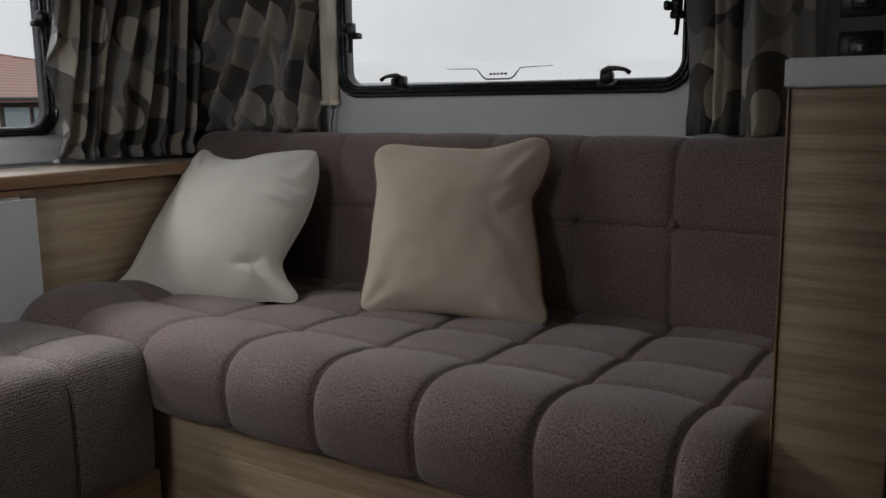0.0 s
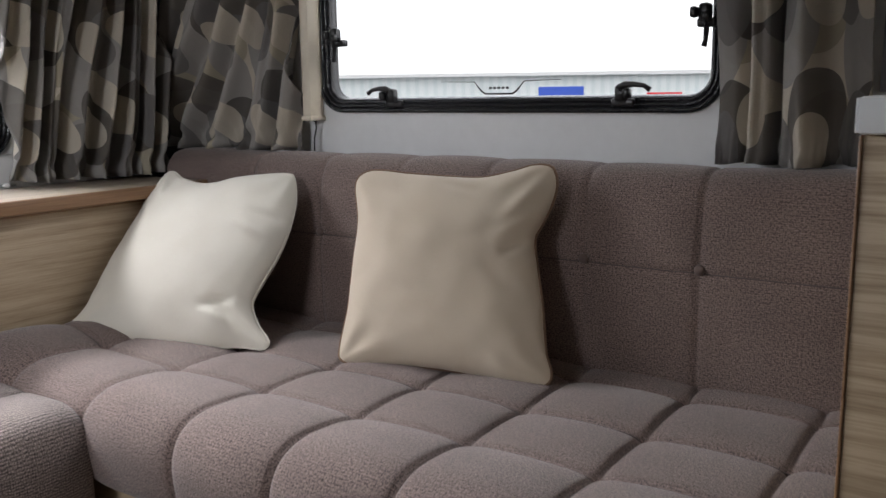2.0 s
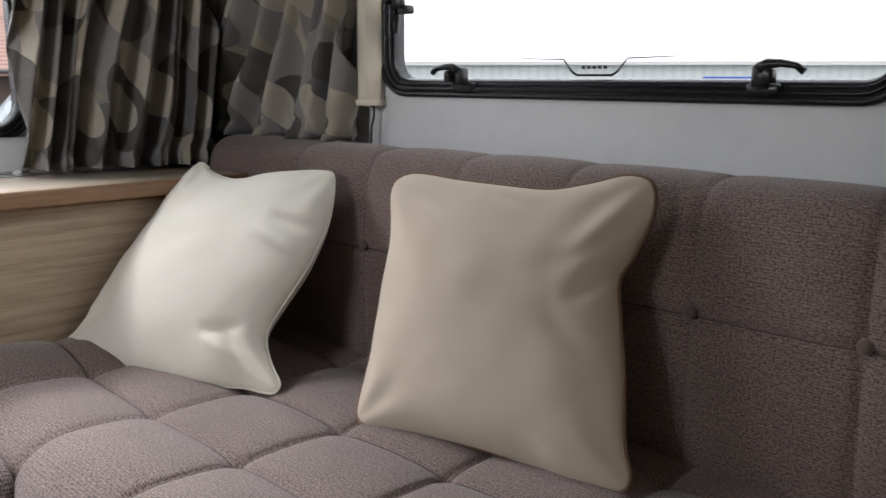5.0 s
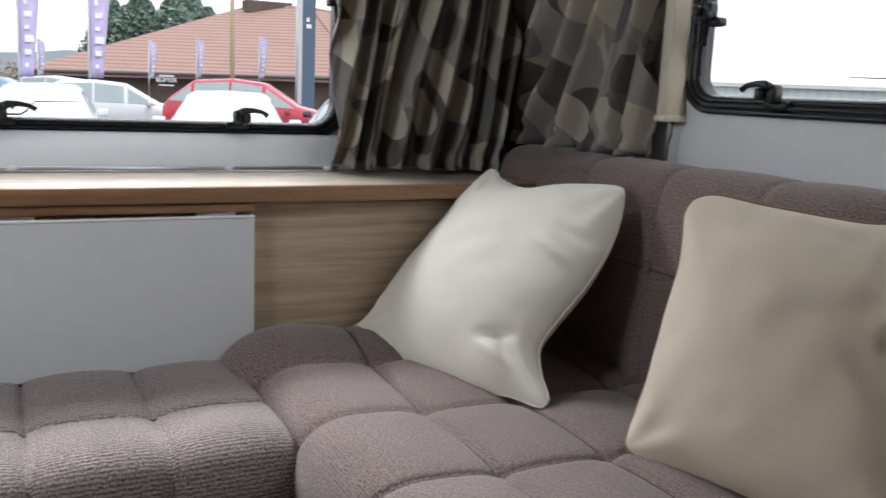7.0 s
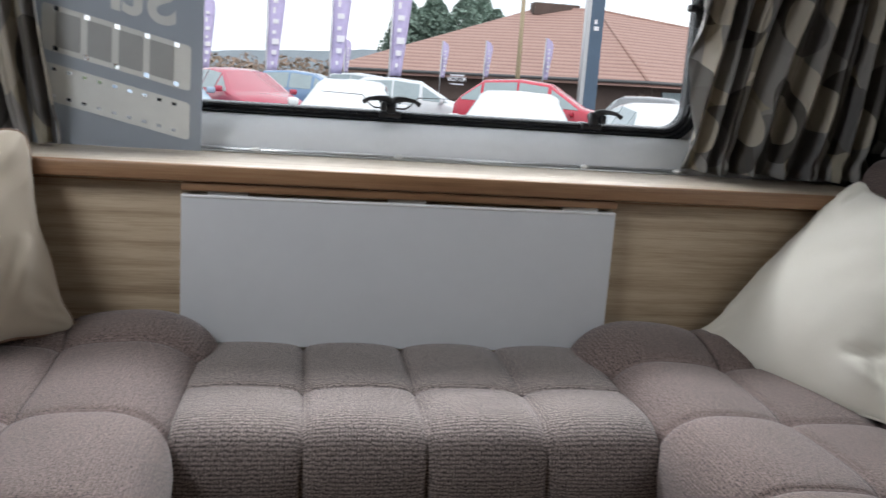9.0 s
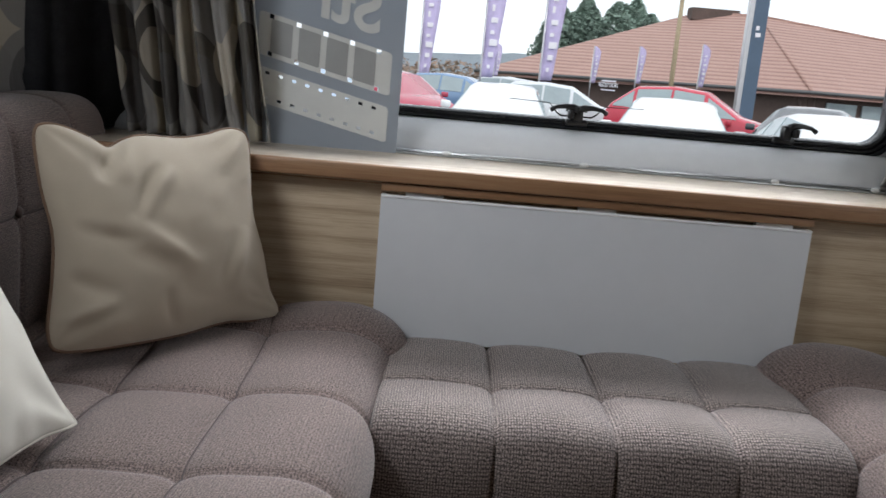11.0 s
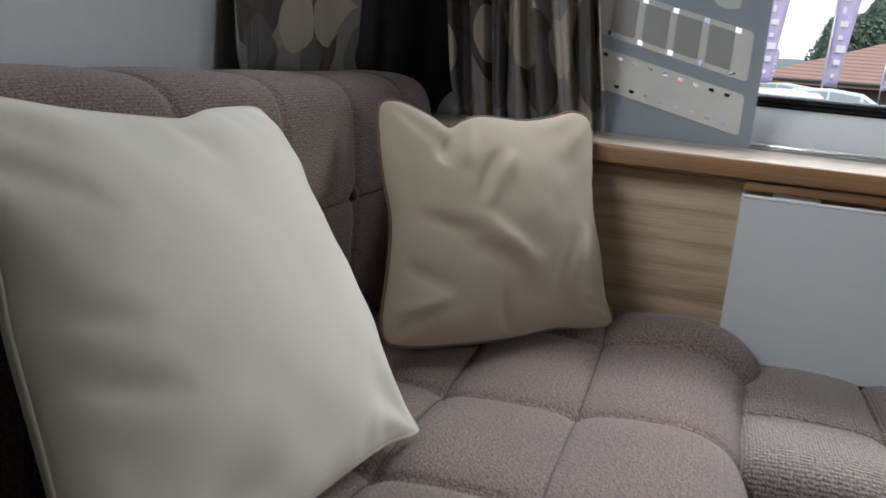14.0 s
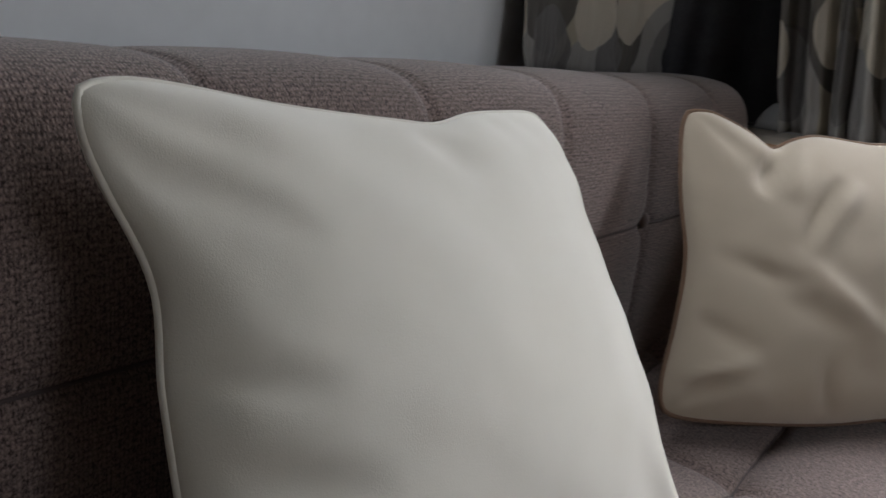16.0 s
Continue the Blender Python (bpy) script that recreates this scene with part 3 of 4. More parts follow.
            a = bm.verts.new(p + nrm * (thick * 0.45 * h + relief(u, v) * min(1, h * 2.2)))
            fr.append(a)
            bk.append(a if edge else bm.verts.new(p - nrm * thick * 0.55 * h))
        front.append(fr), back.append(bk)
    for g in (front, back):
        for j in range(n):
            for i in range(n):
                bm.faces.new((g[j][i], g[j][i + 1], g[j + 1][i + 1], g[j + 1][i]))
    part("cover", bm, cloth, obj)
    m = 40
    rim = [flat(i / m, 0) for i in range(m)] + [flat(1, i / m) for i in range(m)] + [flat(1 - i / m, 1) for i in range(m)] + [flat(0, 1 - i / m) for i in range(m)]
    part("piping", tube_bm(rim, 0.0034 if piping is M_PIPING else 0.0024, 6, True), piping, obj, "narrow piping round the edge")
    return obj


pillow("ivory faux-suede cushion leaning in the corner by the shelf", ((0.894, -0.020, 0.838), (0.975, -0.362, 0.835), (0.758, -0.470, 0.484), (0.580, -0.006, 0.506)), 0.15, M_IVORY, M_IVORY,
       ((0.88, 0.30, 0.12, 0.02, 0.02, -0.010), (0.84, 0.40, 0.14, 0.05, 0.02, 0.008), (0.82, 0.80, 0.12, -0.03, 0.018, -0.010), (0.82, 0.88, 0.10, 0.03, 0.02, 0.006), (0.86, 0.90, 0.03, 0.10, 0.02, -0.006), (0.14, 0.07, 0.02, 0.09, 0.02, -0.008)),
       (((0, 0), (0.07, 0.02), (0.16, 0.06), (0.33, 0.087), (0.45, 0.08), (0.6, 0.04), (0.8, 0.012), (1, 0)),
        ((0, 0), (0.2, -0.03), (0.43, 0.01), (0.65, 0.09), (0.76, 0.115), (0.86, 0.07), (0.95, 0.0), (1, 0)),
        ((0, 0), (0.07, -0.01), (0.15, 0.02), (0.4, -0.015), (0.7, -0.015), (0.87, 0.01), (1, 0)),
        ((0, 0), (0.08, -0.01), (0.25, 0.005), (0.6, 0.035), (0.85, 0.055), (0.93, 0.04), (1, 0))), seed=1.0)
pillow("sand faux-suede cushion with tan piping against the backrest", ((0.882, -0.622, 0.853), (0.978, -1.022, 0.878), (0.870, -1.074, 0.486), (0.781, -0.638, 0.486)), 0.14, M_SAND, M_PIPING,
       ((0.88, 0.18, 0.10, -0.10, 0.04, 0.006), (0.92, 0.38, 0.09, -0.04, 0.022, -0.012), (0.88, 0.30, 0.09, -0.06, 0.03, 0.004), (0.84, 0.52, 0.10, 0.08, 0.04, -0.004), (0.55, 0.06, 0.12, 0.03, 0.03, -0.006), (0.2, 0.1, 0.1, 0.05, 0.03, -0.004)),
       (((0, 0), (0.1, -0.012), (0.28, 0.015), (0.5, 0.04), (0.65, 0.05), (0.8, 0.025), (0.9, 0.0), (1, 0)),
        ((0, 0), (0.1, -0.005), (0.18, 0.015), (0.27, 0.055), (0.34, 0.09), (0.45, 0.08), (0.65, 0.05), (0.86, 0.03), (0.94, 0.005), (1, 0)),
        ((0, 0), (0.07, -0.005), (0.2, 0.01), (0.4, 0.022), (0.56, 0.02), (0.72, 0.005), (0.85, -0.02), (1, 0)),
        ((0, 0), (0.08, 0.0), (0.25, 0.035), (0.5, 0.032), (0.72, 0.03), (0.9, 0.01), (1, 0))), seed=2.0)
pillow("creased tan faux-leather cushion with brown piping by the shelf", ((-0.934, -0.250, 0.850), (-0.652, -0.032, 0.848), (-0.562, -0.074, 0.515), (-0.846, -0.390, 0.524)), 0.14, M_TAN, M_PIPING,
       ((0.25, 0.14, -0.05, 0.12, 0.026, -0.017), (0.33, 0.14, -0.03, 0.10, 0.03, 0.008), (0.44, 0.31, -0.09, 0.13, 0.028, 0.009), (0.38, 0.30, -0.08, 0.13, 0.024, -0.009), (0.42, 0.58, 0.17, 0.15, 0.045, 0.010), (0.34, 0.62, 0.16, 0.10, 0.045, -0.008), (0.20, 0.52, 0.15, 0.02, 0.034, -0.008), (0.80, 0.68, -0.07, 0.16, 0.034, 0.007), (0.74, 0.68, -0.07, 0.15, 0.034, -0.005), (0.13, 0.74, 0.11, 0.05, 0.030, -0.008), (0.13, 0.85, 0.11, -0.04, 0.024, 0.009), (0.45, 0.88, 0.02, 0.10, 0.024, -0.009), (0.9, 0.9, 0.09, 0.03, 0.02, -0.010)),
       (((0, 0), (0.1, 0.01), (0.22, 0.06), (0.3, 0.11), (0.37, 0.075), (0.45, 0.05), (0.65, 0.055), (0.78, 0.035), (0.9, 0.0), (1, 0)),
        ((0, 0), (0.1, 0.005), (0.22, 0.025), (0.45, 0.055), (0.65, 0.04), (0.84, 0.04), (0.93, 0.015), (1, 0)),
        ((0, 0), (0.2, -0.01), (0.5, -0.005), (0.72, 0.022), (0.82, 0.01), (1, 0)),
        ((0, 0), (0.1, 0.0), (0.3, 0.015), (0.5, 0.045), (0.7, 0.03), (0.9, 0.0), (1, 0))), seed=3.2)
pillow("large ivory faux-suede cushion leaning on the backrest", ((-0.928, -1.042, 0.872), (-0.962, -0.546, 0.845), (-0.724, -0.566, 0.497), (-0.806, -1.040, 0.500)), 0.13, M_IVORY, M_IVORY,
       ((0.10, 0.16, 0.10, 0.10, 0.04, -0.008), (0.08, 0.42, 0.10, 0.04, 0.03, -0.005), (0.10, 0.56, 0.12, 0.06, 0.03, -0.005), (0.35, 0.62, 0.20, 0.14, 0.05, -0.002), (0.55, 0.06, 0.05, 0.10, 0.05, -0.007), (0.30, 0.86, 0.12, 0.03, 0.04, -0.004)),
       (((0, 0), (0.1, 0.0), (0.3, 0.025), (0.55, 0.042), (0.63, 0.044), (0.74, 0.02), (0.9, 0.008), (1, 0)),
        ((0, 0), (0.08, -0.025), (0.25, -0.01), (0.5, 0.0), (0.7, 0.015), (0.92, 0.02), (1, 0)),
        ((0, 0), (0.12, 0.0), (0.4, 0.02), (0.7, 0.035), (0.86, 0.035), (0.95, 0.015), (1, 0)),
        ((0, 0), (0.1, 0.015), (0.26, 0.06), (0.4, 0.05), (0.6, 0.045), (0.8, 0.035), (0.94, 0.01), (1, 0))), seed=4.5)


# ---- curtains and blinds ----
def curtain(label, path, z0, z1, folds, amp, seed, flare=0.3, slack=1.5, lean=0.0, sway=0.0):
    pts = [Vector((x, y, 0)) for x, y in path]
    seg = [(b - a).length for a, b in zip(pts, pts[1:])]
    total = sum(seg)
    cols, rows = int(total / 0.003), 56

    def along(s):
        for (a, b), d in zip(zip(pts, pts[1:]), seg):
            if s <= d:
                return a.lerp(b, s / d), (b - a).normalized()
            s -= d
        return pts[-1], (pts[-1] - pts[-2]).normalized()

    bm = bmesh.new()
    uv = bm.loops.layers.uv.new("UVMap")
    grid, tex = [], {}
    for i in range(cols + 1):
        f = i / cols
        p, d = along(f * total)
        q, d2 = along(min(total, f * total + 0.05))
        d = (d + d2).normalized()
        nv = Vector((-d.y, d.x, 0))
        col = []
        for j in range(rows + 1):
            g = j / rows
            zz0 = z0 + 0.007 * noise.noise(Vector((f * 9, seed, 0)))
            z = zz0 + (z1 - zz0) * g
            ph = f * folds - lean * folds * g + 0.35 * noise.noise(Vector((f * 3, g * 1.3, seed))) + 0.6 * noise.noise(Vector((f * 2.1, seed, 4)))
            wave = math.sin(math.tau * ph)
            wave = math.copysign(abs(wave) ** 0.75, wave) + 0.40 * math.sin(math.tau * ph * 2.3 + seed + 1.5 * g)
            off = amp * wave * (1 + flare * (0.5 - g)) + 0.010 * noise.noise(Vector((f * 5, g * 4, seed + 7)))
            # the gathered hem: a tuck, then a short ruffle
            off *= 1 - 0.45 * math.exp(-((g - 0.045) / 0.02) ** 2)
            if g < 0.12:
                off += 0.010 * (1 - g / 0.12) * noise.noise(Vector((f * 55, g * 7, seed)))
            v = bm.verts.new(p + nv * off + d * (sway * g + 0.016 * noise.noise(Vector((f * 4, g * 3, seed + 3)))) + Vector((0, 0, z)))
            tex[v] = (f * total * slack + seed, z)
            col.append(v)
        grid.append(col)
    for a, b in zip(grid, grid[1:]):
        for j in range(rows):
            face = bm.faces.new((a[j], b[j], b[j + 1], a[j + 1]))
            for lo in face.loops:
                lo[uv].uv = tex[lo.vert]
    mid = pts[len(pts) // 2]
    obj = thing("curtain", (mid.x, mid.y, z0), label, "curtain", "window curtains")
    c = part("cloth", bm, M_CURTAIN, obj)
    s = c.modifiers.new("thickness", "SOLIDIFY")
    s.thickness = 0.0015
    return obj


curtain("gathered grey and beige circle-print curtain beside the end window", ((0.635, 0.222), (0.78, 0.205), (0.93, 0.185), (1.045, 0.17)), 0.815, 1.62, 7.5, 0.030, 1.3, slack=1.7, lean=0.35)
curtain("grey and beige circle-print curtain in the corner behind the backrest", ((1.085, 0.19), (1.095, 0.05), (1.102, -0.09), (1.105, -0.250)), 0.878, 1.62, 4.5, 0.028, 5.1, slack=1.6, lean=0.7)
curtain("grey circle-print curtain at the cabinet end of the window", ((1.110, -1.275), (1.102, -1.38), (1.100, -1.53)), 0.878, 1.62, 2.2, 0.026, 8.6)
curtain("tightly bunched dark circle-print curtain behind the cushion", ((-0.650, 0.190), (-0.74, 0.185), (-0.84, 0.18), (-0.93, 0.175)), 0.808, 1.62, 7.5, 0.022, 3.7, slack=2.0, sway=0.12)
curtain("flat grey circle-print curtain behind the backrest", ((-1.150, -0.28), (-1.145, -0.12), (-1.140, 0.12)), 0.868, 1.62, 1.6, 0.012, 11.2, slack=0.9)
# charcoal sheets added to darken the two shaded corners; at the left also lining
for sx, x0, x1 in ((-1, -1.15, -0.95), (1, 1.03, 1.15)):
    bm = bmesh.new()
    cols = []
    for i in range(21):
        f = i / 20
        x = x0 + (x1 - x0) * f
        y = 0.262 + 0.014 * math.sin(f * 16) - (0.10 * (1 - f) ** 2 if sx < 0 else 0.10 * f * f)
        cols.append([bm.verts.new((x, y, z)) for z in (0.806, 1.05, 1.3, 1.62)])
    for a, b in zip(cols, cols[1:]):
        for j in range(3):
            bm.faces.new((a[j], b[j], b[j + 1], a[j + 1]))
    lining = thing("dark_corner_sheet", ((x0 + x1) / 2, 0.24, 0.806), "charcoal sheet hung in the corner to darken it", "curtain", "curtain linings")
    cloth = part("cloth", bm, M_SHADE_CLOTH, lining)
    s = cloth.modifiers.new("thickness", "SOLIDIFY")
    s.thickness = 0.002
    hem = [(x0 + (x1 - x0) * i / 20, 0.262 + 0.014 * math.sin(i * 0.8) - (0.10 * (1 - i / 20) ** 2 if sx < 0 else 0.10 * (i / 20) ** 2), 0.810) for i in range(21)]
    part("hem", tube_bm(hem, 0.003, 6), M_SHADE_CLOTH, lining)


def blind(x0, y0, x1, y1, z0):
    obj = thing("blind_rail", ((x0 + x1) / 2, (y0 + y1) / 2, z0), "cream plastic blind side rail beside the window", "blind rail", "blind rails")
    part("rail", box_bm((x0, y0, z0), (x1, y1, 1.62), 0.003), M_CREAM, obj)
    part("end_cap", box_bm((x0 - 0.003, y0 - 0.003, z0 - 0.006), (x1 + 0.003, y1 + 0.003, z0 + 0.006), 0.002), M_CREAM, obj)
    return obj


blind(1.108, -0.292, 1.156, -0.266, 0.955)
blind(0.722, 0.285, 0.748, 0.336, 0.90)

cable = thing("blind_cable", (1.135, -0.280, 0.885), "thin black cable hanging below the blind rail", "cable")
part("cord", tube_bm([(1.138, -0.279, 0.956), (1.136, -0.283, 0.93), (1.134, -0.277, 0.905), (1.130, -0.280, 0.875)], 0.0022, 8), M_BLACK, cable)
part("plug", tube_bm([(1.138, -0.279, 0.960), (1.138, -0.279, 0.946)], 0.005, 10), M_BLACK, cable)

# ---- the leaning plastic sheet in the end window ----
sheet = thing("plastic_sheet", (-0.56, 0.205, 0.806), "translucent grey plastic sheet with mirrored lettering standing on the shelf", "display sheet")
SW, SH = 0.345, 0.36


def sheet_at(u, v, w=0.0):
    """u to the room's left from the sheet's edge, v up; the sheet leans slightly back."""
    return Vector((-0.392 - u, 0.196 + 0.12 * v - w, 0.8065 + v))


corner = [(SW, 0), (0, 0)] + [(0.022 * (1 - math.cos(a)), SH - 0.022 + 0.022 * math.sin(a)) for a in [i * math.pi / 12 for i in range(7)]] + [(SW, SH)]
bm = bmesh.new()
fr, bk = [bm.verts.new(sheet_at(u, v, 0.0015)) for u, v in corner], [bm.verts.new(sheet_at(u, v, -0.0015)) for u, v in corner]
bm.faces.new(fr), bm.faces.new(bk)
for i in range(len(corner)):
    bm.faces.new((fr[i], fr[(i + 1) % len(corner)], bk[(i + 1) % len(corner)], bk[i]))
part("sheet_board", bm, M_SHEET, sheet, smooth=False)
SLOPE = 0.235


def sheet_patch(name, u0, u1, v0, v1, mat, w, r=0.008):
    bm = bmesh.new()
    pts = rounded_rect(u0, u1, v0, v1, r, 4)
    bm.faces.new([bm.verts.new(sheet_at(u, v - 0.026 + SLOPE * u, w)) for u, v in pts])
    for f in bm.faces[:]:
        ex = bmesh.ops.extrude_face_region(bm, geom=[f])
        for v in ex["geom"]:
            if isinstance(v, bmesh.types.BMVert):
                v.co.y -= 0.0006
    return part(name, bm, mat, sheet, smooth=False)


sheet_patch("print_panel", 0.022, 0.30, 0.040, 0.112, M_LABEL, 0.0022)
sheet_patch("print_panel", 0.022, 0.30, 0.135, 0.222, M_LABEL, 0.0022)
for i in range(4):
    sheet_patch("print_field", 0.055 + i * 0.058, 0.100 + i * 0.058, 0.145, 0.212, M_LABEL_DARK, 0.0034, 0.003)
# daylight shows through rows of small slots cut in the sheet
slots = bmesh.new()


def slot(u0, u1, v0, v1):
    pts = [(u, v - 0.026 + SLOPE * u) for u, v in ((u0, v0), (u1, v0), (u1, v1), (u0, v1))]
    a, b = [slots.verts.new(sheet_at(*p, 0.02)) for p in pts], [slots.verts.new(sheet_at(*p, -0.02)) for p in pts]
    slots.faces.new(a), slots.faces.new(list(reversed(b)))
    for k in range(4):
        slots.faces.new((a[(k + 1) % 4], a[k], b[k], b[(k + 1) % 4]))


for i in range(5):
    for v in (0.137, 0.212):
        slot(0.045 + i * 0.056, 0.055 + i * 0.056, v, v + 0.009)
for i in range(9):
    for v in (0.049, 0.099):
        slot(0.048 + i * 0.028, 0.057 + i * 0.028, v, v + 0.006)
bmesh.ops.recalc_face_normals(slots, faces=slots.faces[:])
slot_mesh = bpy.data.meshes.new("slots")
slots.to_mesh(slot_mesh)
slots.free()
cutter = new("slots", slot_mesh)
boards = [o for o in sheet.children if o.name.split(".")[0] in ("sheet_board", "print_panel")]
for o in boards:
    cut = o.modifiers.new("slots", "BOOLEAN")
    cut.operation, cut.solver, cut.object = "DIFFERENCE", "EXACT", cutter
cut_graph = bpy.context.evaluated_depsgraph_get()
cut_meshes = [bpy.data.meshes.new_from_object(o.evaluated_get(cut_graph)) for o in boards]
for o, cut_mesh in zip(boards, cut_meshes):
    o.modifiers.clear()
    o.data = cut_mesh
bpy.data.objects.remove(cutter)
text = bpy.data.curves.new("mirrored_letters", "FONT")
text.body, text.size, text.extrude, text.offset = "Str", 0.128, 0.0004, 0.003
letters = new("mirrored_letters", text)
dg = bpy.context.evaluated_depsgraph_get()
me = bpy.data.meshes.new_from_object(letters.evaluated_get(dg))
bpy.data.objects.remove(letters)
bm = bmesh.new()
bm.from_mesh(me)
bpy.data.meshes.remove(me)
for v in bm.verts:
    u, vv = 0.050 + v.co.x, 0.236 + v.co.y + SLOPE * v.co.x
    v.co = sheet_at(u, vv, 0.0022 + v.co.z)
part("mirrored_letters", bm, M_LABEL, sheet, "pale mirrored letters", smooth=False)

# ---- cabinet and switch panel beside the bench ----
cab = thing("cabinet", (0.85, -1.85, 0), "tall oak laminate cabinet with horizontal grain beside the bench", "cabinet")
part("side_board", box_bm((0.462, -1.757, 0), (1.158, -1.617, 0.964), 0.002), M_OAK, cab)
part("edge_band", box_bm((0.460, -1.6168, 0), (0.474, -1.6135, 0.964), 0.001), M_EDGE, cab, "brown edge band")
part("body", box_bm((0.474, -2.40, 0), (1.158, -1.759, 0.964), 0.002), M_DARK_PANEL, cab, "dark recessed front")
top = thing("worktop", (0.85, -1.9, 0.965), "white laminate worktop on the oak cabinet", "worktop")
part("slab", box_bm((0.455, -2.42, 0.965), (1.158, -1.613, 1.002), 0.003), M_WHITE, top)
part("edge_strip", box_bm((0.4515, -2.42, 0.9665), (0.4548, -1.613, 1.0005), 0.001), M_TABLE, top, "pale grey edge strip")
part("end_strip", box_bm((0.455, -1.6128, 0.9665), (1.158, -1.6095, 1.0005), 0.001), M_TABLE, top)
sw = thing("switch_panel", (1.18, -1.62, 1.02), "dark grey wall panel with black sockets above the worktop", "switch panel")
part("plate", box_bm((1.135, -2.2, 1.003), (1.158, -1.535, 1.60), 0.002), M_DARK_PANEL, sw)
for z in (1.045, 1.135, 1.225):
    s = part("socket", box_bm((1.125, -1.64, z - 0.032), (1.136, -1.562, z + 0.032), 0.006), M_BLACK, sw, "black square socket")
    part("rocker", box_bm((1.120, -1.622, z - 0.018), (1.126, -1.582, z + 0.018), 0.003), M_RUBBER, s)
    part("mark", box_bm((1.1190, -1.606, z - 0.006), (1.1205, -1.598, z + 0.006), 0), M_TABLE, s, "small pale mark")

# ---- outdoors ----
GROUND = -0.60
EYE0 = Vector((-0.19, -1.59, 0.98))


def bearing(az, dist, z=GROUND):
    return Vector((EYE0.x + dist * math.sin(radians(az)), EYE0.y + dist * math.cos(radians(az)), z))


M_ASPHALT = speckled("wet_asphalt", (0.055, 0.057, 0.06), 0.5, 30, 0.3, relief=0.4, depth=0.004)
M_GRASS = speckled("verge_grass", (0.06, 0.085, 0.03), 0.9, 2, 0.4)
M_TILE = material("red_clay_roof_tiles", (0.30, 0.14, 0.10), 0.8)
_n, _l, _b = nodes_of(M_TILE)
_v = coords(M_TILE)
_w = _n.new("ShaderNodeTexWave")
_w.bands_direction = "Z"
_w.inputs["Scale"].default_value = 1.45
_w.inputs["Distortion"].default_value = 0.4
_l.new(_v, _w.inputs["Vector"])
_a, _c = noise_node(M_TILE, _v, 9, 4), noise_node(M_TILE, _v, 0.6, 3)
_f = mix(M_TILE, "MIX", 0.45, mix(M_TILE, "MIX", 0.5, _a, _c), _w.outputs["Fac"])
colour_in(M_TILE, ramp(M_TILE, _f, [(0.2, (0.25, 0.145, 0.12)), (0.5, (0.36, 0.22, 0.185)), (0.8, (0.43, 0.28, 0.235))]))
bump(M_TILE, _w.outputs["Fac"], 0.6, 0.05)
M_BRICKWALL = speckled("dark_brick_wall", (0.10, 0.07, 0.06), 0.8, 8, 0.25)
M_SHED = material("pale_ribbed_sheet", (0.66, 0.72, 0.71), 0.5)
_n, _l, _b = nodes_of(M_SHED)
_w = _n.new("ShaderNodeTexWave")
_w.bands_direction = "X"
_w.inputs["Scale"].default_value = 1.6
_l.new(coords(M_SHED), _w.inputs["Vector"])
colour_in(M_SHED, ramp(M_SHED, _w.outputs["Fac"], [(0.2, (0.72, 0.78, 0.77)), (0.6, (0.80, 0.84, 0.83))]))
bump(M_SHED, _w.outputs["Fac"], 0.15, 0.02)
M_SHEDROOF = speckled("white_sheet_roof", (0.80, 0.80, 0.79), 0.5, 2, 0.05)
M_CARGLASS = speckled("tinted_car_glass", (0.30, 0.36, 0.38), 0.06, 5, 0.1)
M_TYRE = speckled("tyre_rubber", (0.02, 0.02, 0.02), 0.8, 40, 0.2)
M_HUB = speckled("alloy_rim", (0.5, 0.5, 0.52), 0.3, 40, 0.1, metal=0.8)
# leaf green greyed and lightened to carry the haze before the trees
M_LEAF = speckled("hazed_conifer_leaf", (0.20, 0.27, 0.225), 0.9, 3, 0.5)
M_TWIG = speckled("bare_brown_twigs", (0.30, 0.22, 0.17), 0.9, 2, 0.4)
M_BARK = speckled("bark", (0.10, 0.075, 0.055), 0.9, 20, 0.3)
# distance haze is painted into the hills' pale blue-grey
M_HILL = speckled("hazed_hills", (0.36, 0.41, 0.46), 1.0, 0.02, 0.2)
M_FLAG = speckled("purple_banner", (0.54, 0.47, 0.70), 0.7, 8, 0.15)
M_FLAGPRINT = speckled("white_banner_print", (0.82, 0.80, 0.84), 0.7, 8, 0.05)
M_POLE = speckled("tan_lamp_post", (0.42, 0.34, 0.22), 0.6, 8, 0.15)
M_PYLON = speckled("slate_blue_sign", (0.07, 0.11, 0.17), 0.35, 5, 0.1)
M_SIGNBLUE = speckled("bright_blue_sign", (0.04, 0.10, 0.50), 0.4, 8, 0.1)
M_SIGNRED = speckled("red_sign", (0.60, 0.03, 0.04), 0.4, 8, 0.1)
M_LAMP_LENS = speckled("headlamp_lens", (0.75, 0.77, 0.8), 0.1, 20, 0.1)

bm = bmesh.new()
bmesh.ops.create_grid(bm, x_segments=24, y_segments=24, size=2500)
for v in bm.verts:
    v.co.z = GROUND
g = part("ground", bm, M_ASPHALT, smooth=False)
tagged(g, "dark damp asphalt yard outside", "ground", kind="structure")
bm = box_bm((-60, 46, GROUND - 0.1), (3, 130, GROUND + 0.12), 0.02)
tagged(part("verge", bm, M_GRASS, smooth=False), "low green grass verge beyond the cars", "grass", kind="structure")


